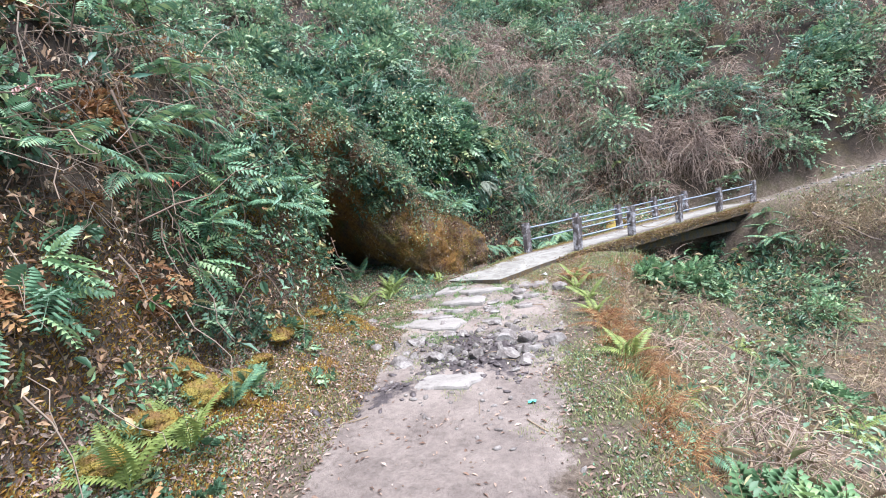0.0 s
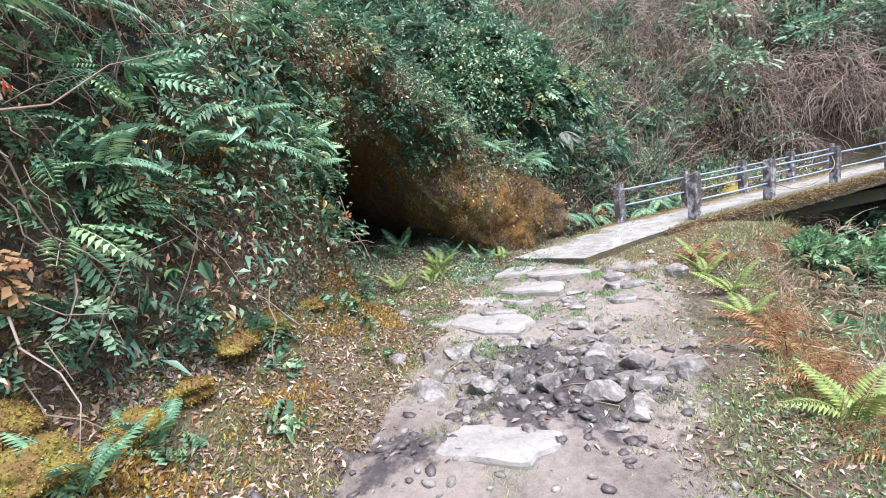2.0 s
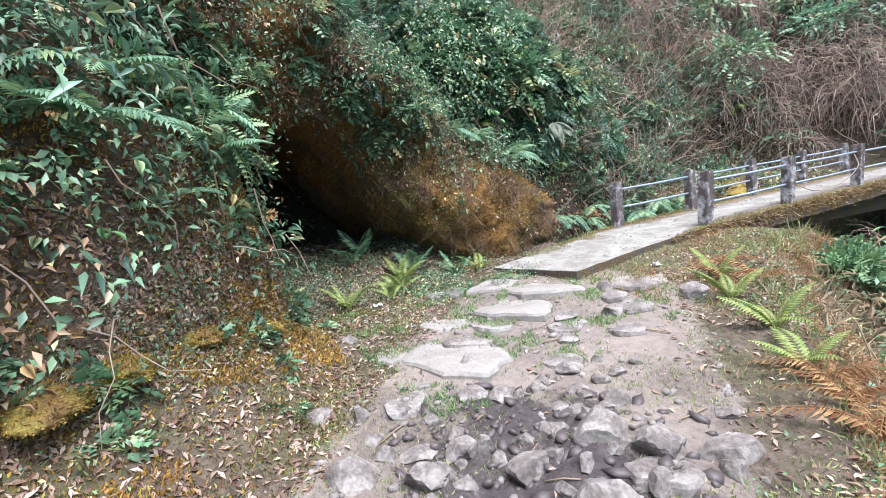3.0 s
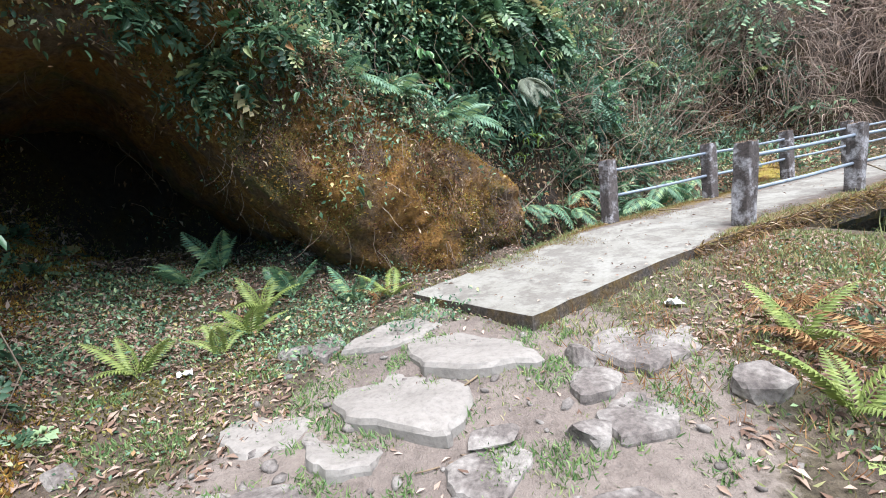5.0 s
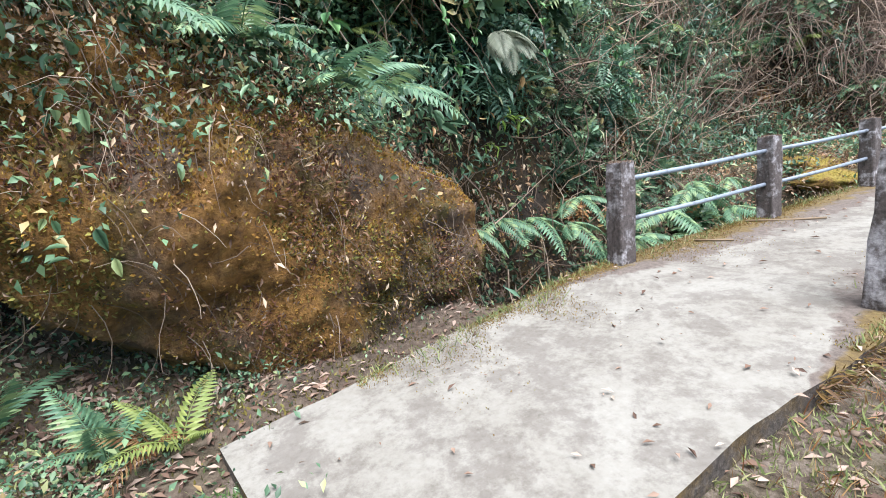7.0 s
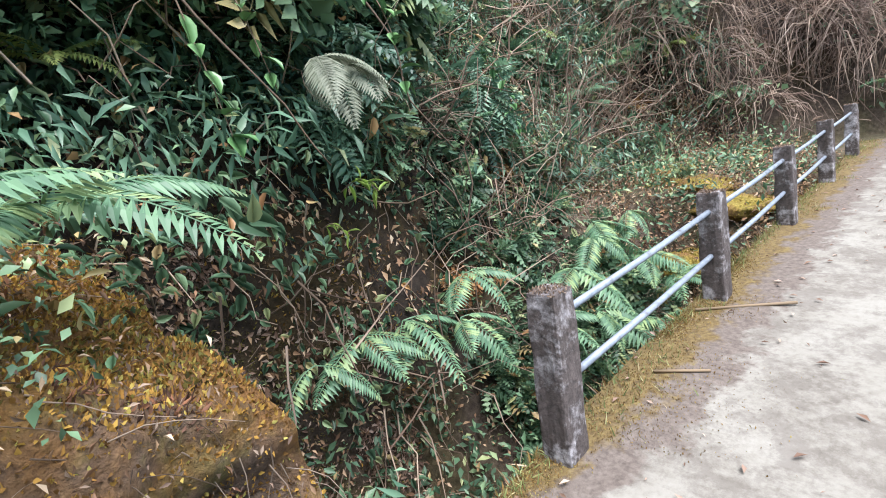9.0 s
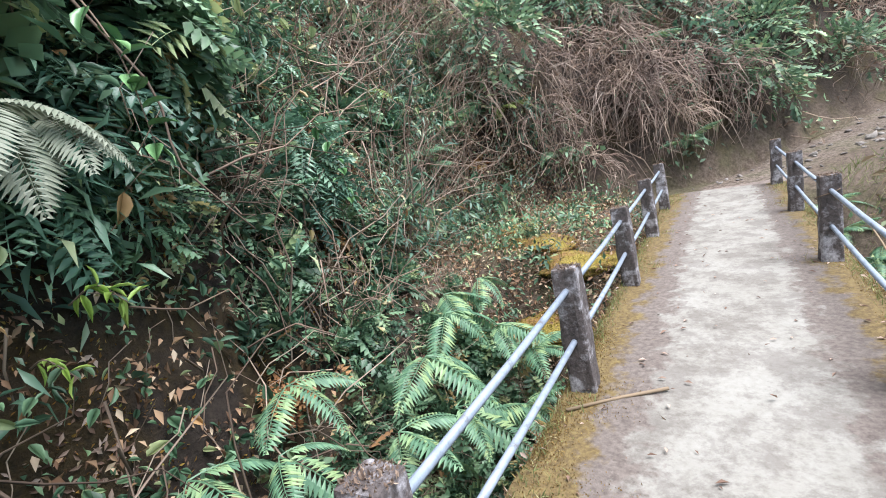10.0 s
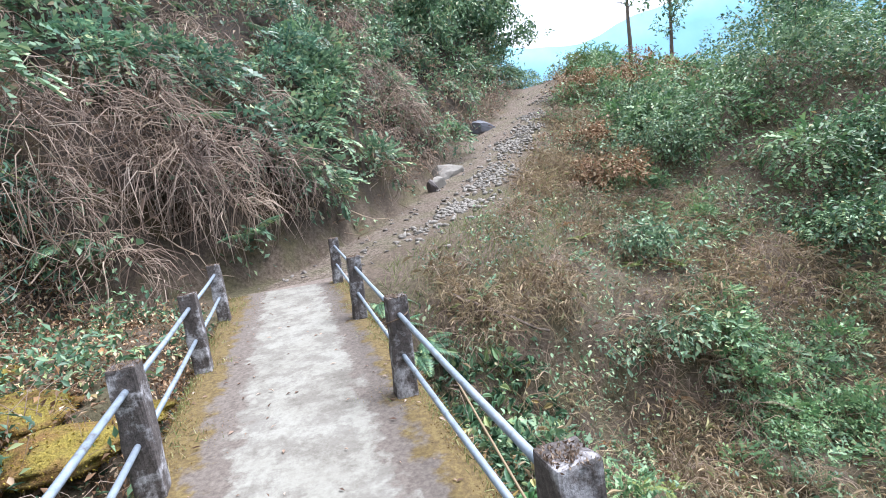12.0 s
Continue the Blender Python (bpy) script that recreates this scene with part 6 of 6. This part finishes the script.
# ---- rubble, plastic and small stones along the upper path ----
def gravel(name, place, n, size, mat, label, flat=0.6):
    at, nn = place(n)
    bm = bmesh.new()
    bmesh.ops.create_icosphere(bm, subdivisions=1, radius=0.5)
    v = np.array([q.co[:] for q in bm.verts])
    v = v * (1 + 0.5 * grain(v * 5 + 2, 0.5))[:, None] * np.array([1, 0.8, flat])
    f = [[q.index for q in t.verts] for t in bm.faces]
    bm.free()
    y_ = unit(rng.normal(0, 1, at.shape) * np.array([1, 1, 0.25]))
    spread(name, (v, f), at, np.cross(y_, unit(UP + rng.normal(0, 0.4, at.shape))), y_, rng.uniform(*size, n)[:, None] * rng.uniform(0.7, 1.3, (n, 3)), mat, label, "stones")


UPPER = F_RIGHT * (F_TREAD > -0.4) * (F_TREAD < 0.4) * (FY > 11.3) * (FY < 25)


def upper_edge(n):
    at, nn = scatter(UPPER * (0.15 + patch(FACE_C, 1.6, -0.2, 0.3, 21)), n)
    at = at + rng.normal(0, 0.28, at.shape) * np.array([1, 1, 0])
    at[:, 2] = land(at[:, 0], at[:, 1])[0]
    return at, nn


gravel("rubble", upper_edge, 1300, (0.06, 0.22), M_STONE, "loose pale rubble along the edge of the upper path")
gravel("path_gravel", lambda n: scatter((F_TREAD < 0.1) * (F_IN <= 0) * (FY > 10) * (FY < 32), n), 350, (0.05, 0.16), M_LOOSE, "broken stones on the upper path")
gravel("mud_pebbles", lambda n: scatter((F_TREAD < 0.2) * (F_IN <= 0) * (FY < -2.9) * (FY > -7) * (FX < 7), n), 320, (0.02, 0.09), M_LOOSE, "small stones pressed into the muddy path")
gravel("soil_crumbs", lambda n: scatter(LITTER, n), 3500, (0.012, 0.05), M_CRUMB, "crumbs of brown earth beside the path")
gravel("mud_clods", lambda n: scatter(churned_at(FX, FY) * (F_TREAD < 0.3), n), 260, (0.04, 0.13), M_CLOD, "dark wet clods of churned mud", 0.4)
for n, (x, y, l, w, h, mat, label) in enumerate([(6.6, 17.6, 1.5, 1.0, 0.6, M_STONE, "large pale rock at the foot of the cut bank"), (6.0, 16.6, 0.8, 0.5, 0.3, M_STONE, "pale rock fallen beside the upper path"), (5.7, 16.3, 0.45, 0.35, 0.35, M_CLOD, "black plastic bag lying beside the upper path"),
                                              (10.9, 23.2, 1.9, 0.9, 0.5, M_TARP, "dark tarpaulin over a heap beside the upper path")]):
    ob = lump(x, y, ground_at(x, y), l, w, h, 35, 700 + n)
    ob.name = ob.data.name = ("boulder", "rock", "plastic_bag", "tarpaulin")[n]
    ob.data.materials.clear()
    ob.data.materials.append(mat)
    tagged(ob, label, ("boulder", "rock", "bag", "tarpaulin")[n])
    if "group" in ob:
        del ob["group"]


def scrap(x, y, z, size, mat, label, seed):
    """A crumpled bit of wrapper."""
    g = np.random.default_rng(seed)
    bm = bmesh.new()
    bmesh.ops.create_grid(bm, x_segments=5, y_segments=4, size=size / 2)
    for v in bm.verts:
        v.co.z = abs(g.normal(0, size * 0.14))
        v.co.y *= 0.7
    bmesh.ops.solidify(bm, geom=bm.faces[:], thickness=0.002)
    me = bpy.data.meshes.new("wrapper")
    bm.to_mesh(me)
    bm.free()
    me.materials.append(mat)
    ob = tagged(new("wrapper", me), label, "litter")
    ob.location, ob.rotation_euler = (x, y, z), (0, 0, g.uniform(0, 3))


scrap(7.75, -5.75, ground_at(7.75, -5.75) + 0.05, 0.16, M_TEAL, "crumpled teal and white wrapper on the verge", 1)
scrap(5.87, -6.07, ground_at(5.87, -6.07) + 0.01, 0.08, M_TEAL, "small teal plastic scrap on the path", 2)
scrap(2.35, -1.95, ground_at(2.35, -1.95) + 0.02, 0.12, M_WHITE, "crumpled white plastic scrap beside the ramp", 3)
scrap(0.75, -5.0, ground_at(0.75, -5.0) + 0.02, 0.1, M_WHITE, "white paper scrap among the fallen leaves", 4)


# ---- plants that stand out by their colour or their large leaves ----
def sprig(points, n, size, wide, mat, label, category, seed, thick=0.006):
    """A stem with leaves along it, each a part."""
    g = np.random.default_rng(seed)
    line = spline(points, 14)
    top = tagged(new(category.replace(" ", "_")), label, category)
    top.location = tuple(line[0])
    part("stem", tube([tuple(q - line[0]) for q in line], [thick * (1 - 0.6 * k / 13) for k in range(14)], 5), M_TWIG, top)
    v, f = leaf_shape(wide, 0.08, 0.2)
    me = mesh_of("leaf", v, f, [mat])
    for k in range(n):
        p = line[2 + int((k / n) * 11.9)] - line[0]
        out = unit(np.array([1.0, 0.3, 0]) * g.uniform(0.3, 1) + g.normal(0, 0.6, 3) - UP * 0.35)
        q = Vector(out).to_track_quat("Y", "Z")
        ob = new("leaf", me)
        ob.parent = top
        ob.matrix_basis = Matrix.LocRotScale(Vector(p), q, Vector((1, 1, 1)) * size * g.uniform(0.7, 1.2))


def tinted(name, a, b, rough=0.5):
    m = material(name, rough)
    info = m.node_tree.nodes.new("ShaderNodeObjectInfo")
    base(m, ramp(m, info.outputs["Random"], [(0.0, a), (1.0, b)]))
    return m


M_RED, M_PINK = tinted("red_leaf", (0.5, 0.07, 0.04), (0.62, 0.2, 0.1)), tinted("pink_leaf", (0.62, 0.3, 0.28), (0.75, 0.5, 0.45))
M_LIME, M_HEART = tinted("lime_leaf", (0.2, 0.34, 0.05), (0.33, 0.46, 0.1)), tinted("heart_leaf", (0.06, 0.17, 0.06), (0.17, 0.34, 0.13), 0.4)
sprig([(3.5, -8.9, 1.75), (3.65, -8.8, 1.8), (3.8, -8.7, 1.7)], 11, 0.07, 0.4, M_RED, "sprig of red young leaves on the bank", "red sprig", 1)
sprig([(4.45, -9.9, 2.4), (4.6, -9.75, 2.4), (4.75, -9.6, 2.3)], 12, 0.07, 0.5, M_PINK, "sprig of pale pink leaves on the bank", "pink sprig", 2)
sprig([(-1.95, 0.2, 1.3), (-1.75, 0.25, 1.38), (-1.6, 0.3, 1.28)], 14, 0.14, 0.26, M_LIME, "bright lime-green plant on the shaded bank", "lime plant", 3)
sprig([(-2.0, 0.0, 1.05), (-1.8, 0.0, 1.1), (-1.65, 0.05, 1.0)], 10, 0.12, 0.26, M_LIME, "bright lime-green plant on the shaded bank", "lime plant", 4)
for k, pts in enumerate([[(-1.2, -1.2, 2.9), (-0.95, -1.05, 2.5), (-0.9, -0.95, 2.0), (-0.85, -0.9, 1.6)], [(-1.3, -0.85, 2.8), (-1.1, -0.7, 2.4), (-1.0, -0.6, 1.9)], [(-1.6, 0.3, 2.9), (-1.35, 0.4, 2.4), (-1.3, 0.45, 1.9)],
                         [(-0.6, -2.4, 2.4), (-0.35, -2.2, 2.1), (-0.25, -2.1, 1.75)], [(-2.6, 2.6, 2.6), (-2.3, 2.7, 2.1), (-2.2, 2.75, 1.5)], [(-0.1, -4.4, 2.9), (0.15, -4.3, 2.5), (0.2, -4.25, 2.1)]]):
    sprig(pts, 13, 0.13, 0.62, M_HEART, "hanging vine with large heart-shaped green leaves", "vine", 20 + k)
for k, (x, y, z) in enumerate([(2.9, -8.2, 1.9), (2.0, -7.2, 2.0), (1.5, -6.8, 2.1), (3.6, -8.75, 1.0), (2.4, -7.5, 0.7), (4.2, -9.2, 0.5), (3.0, -8.1, 0.4), (1.3, -6.6, 0.8)]):
    sprig([(x - 0.15, y - 0.15, z), (x, y, z + 0.1), (x + 0.16, y + 0.16, z + 0.02)], 10, 0.12, 0.5, M_HEART, "leafy green sprig standing out from the bank", "sprig", 40 + k)
# big-leaved plants in the ravine beside the abutment
for k, (x, y, z) in enumerate([(2.15, 2.5, -0.75), (2.35, 3.1, -0.9), (2.2, 3.8, -0.8), (2.6, 2.7, -1.1), (2.5, 4.6, -1.0), (3.1, 3.4, -1.2)]):
    sprig([(x, y, z - 0.25), (x + 0.05, y - 0.05, z + 0.05), (x + 0.12, y - 0.12, z + 0.3)], 9, 0.28, 0.55, M_HEART, "large-leaved plant in the shade beside the bridge", "plant", 60 + k)
# striped cord hanging from the bank beside the start of the path
cord = [(4.62 + 0.02 * math.cos(a), -9.72 + 0.02 * math.sin(a), 0.95 - 0.035 * a) for a in np.linspace(0, 10, 30)]
loose_stick([tuple(q) for q in cord], 0.012, "white twisted cord hanging on the bank", M_WHITE, "cord")
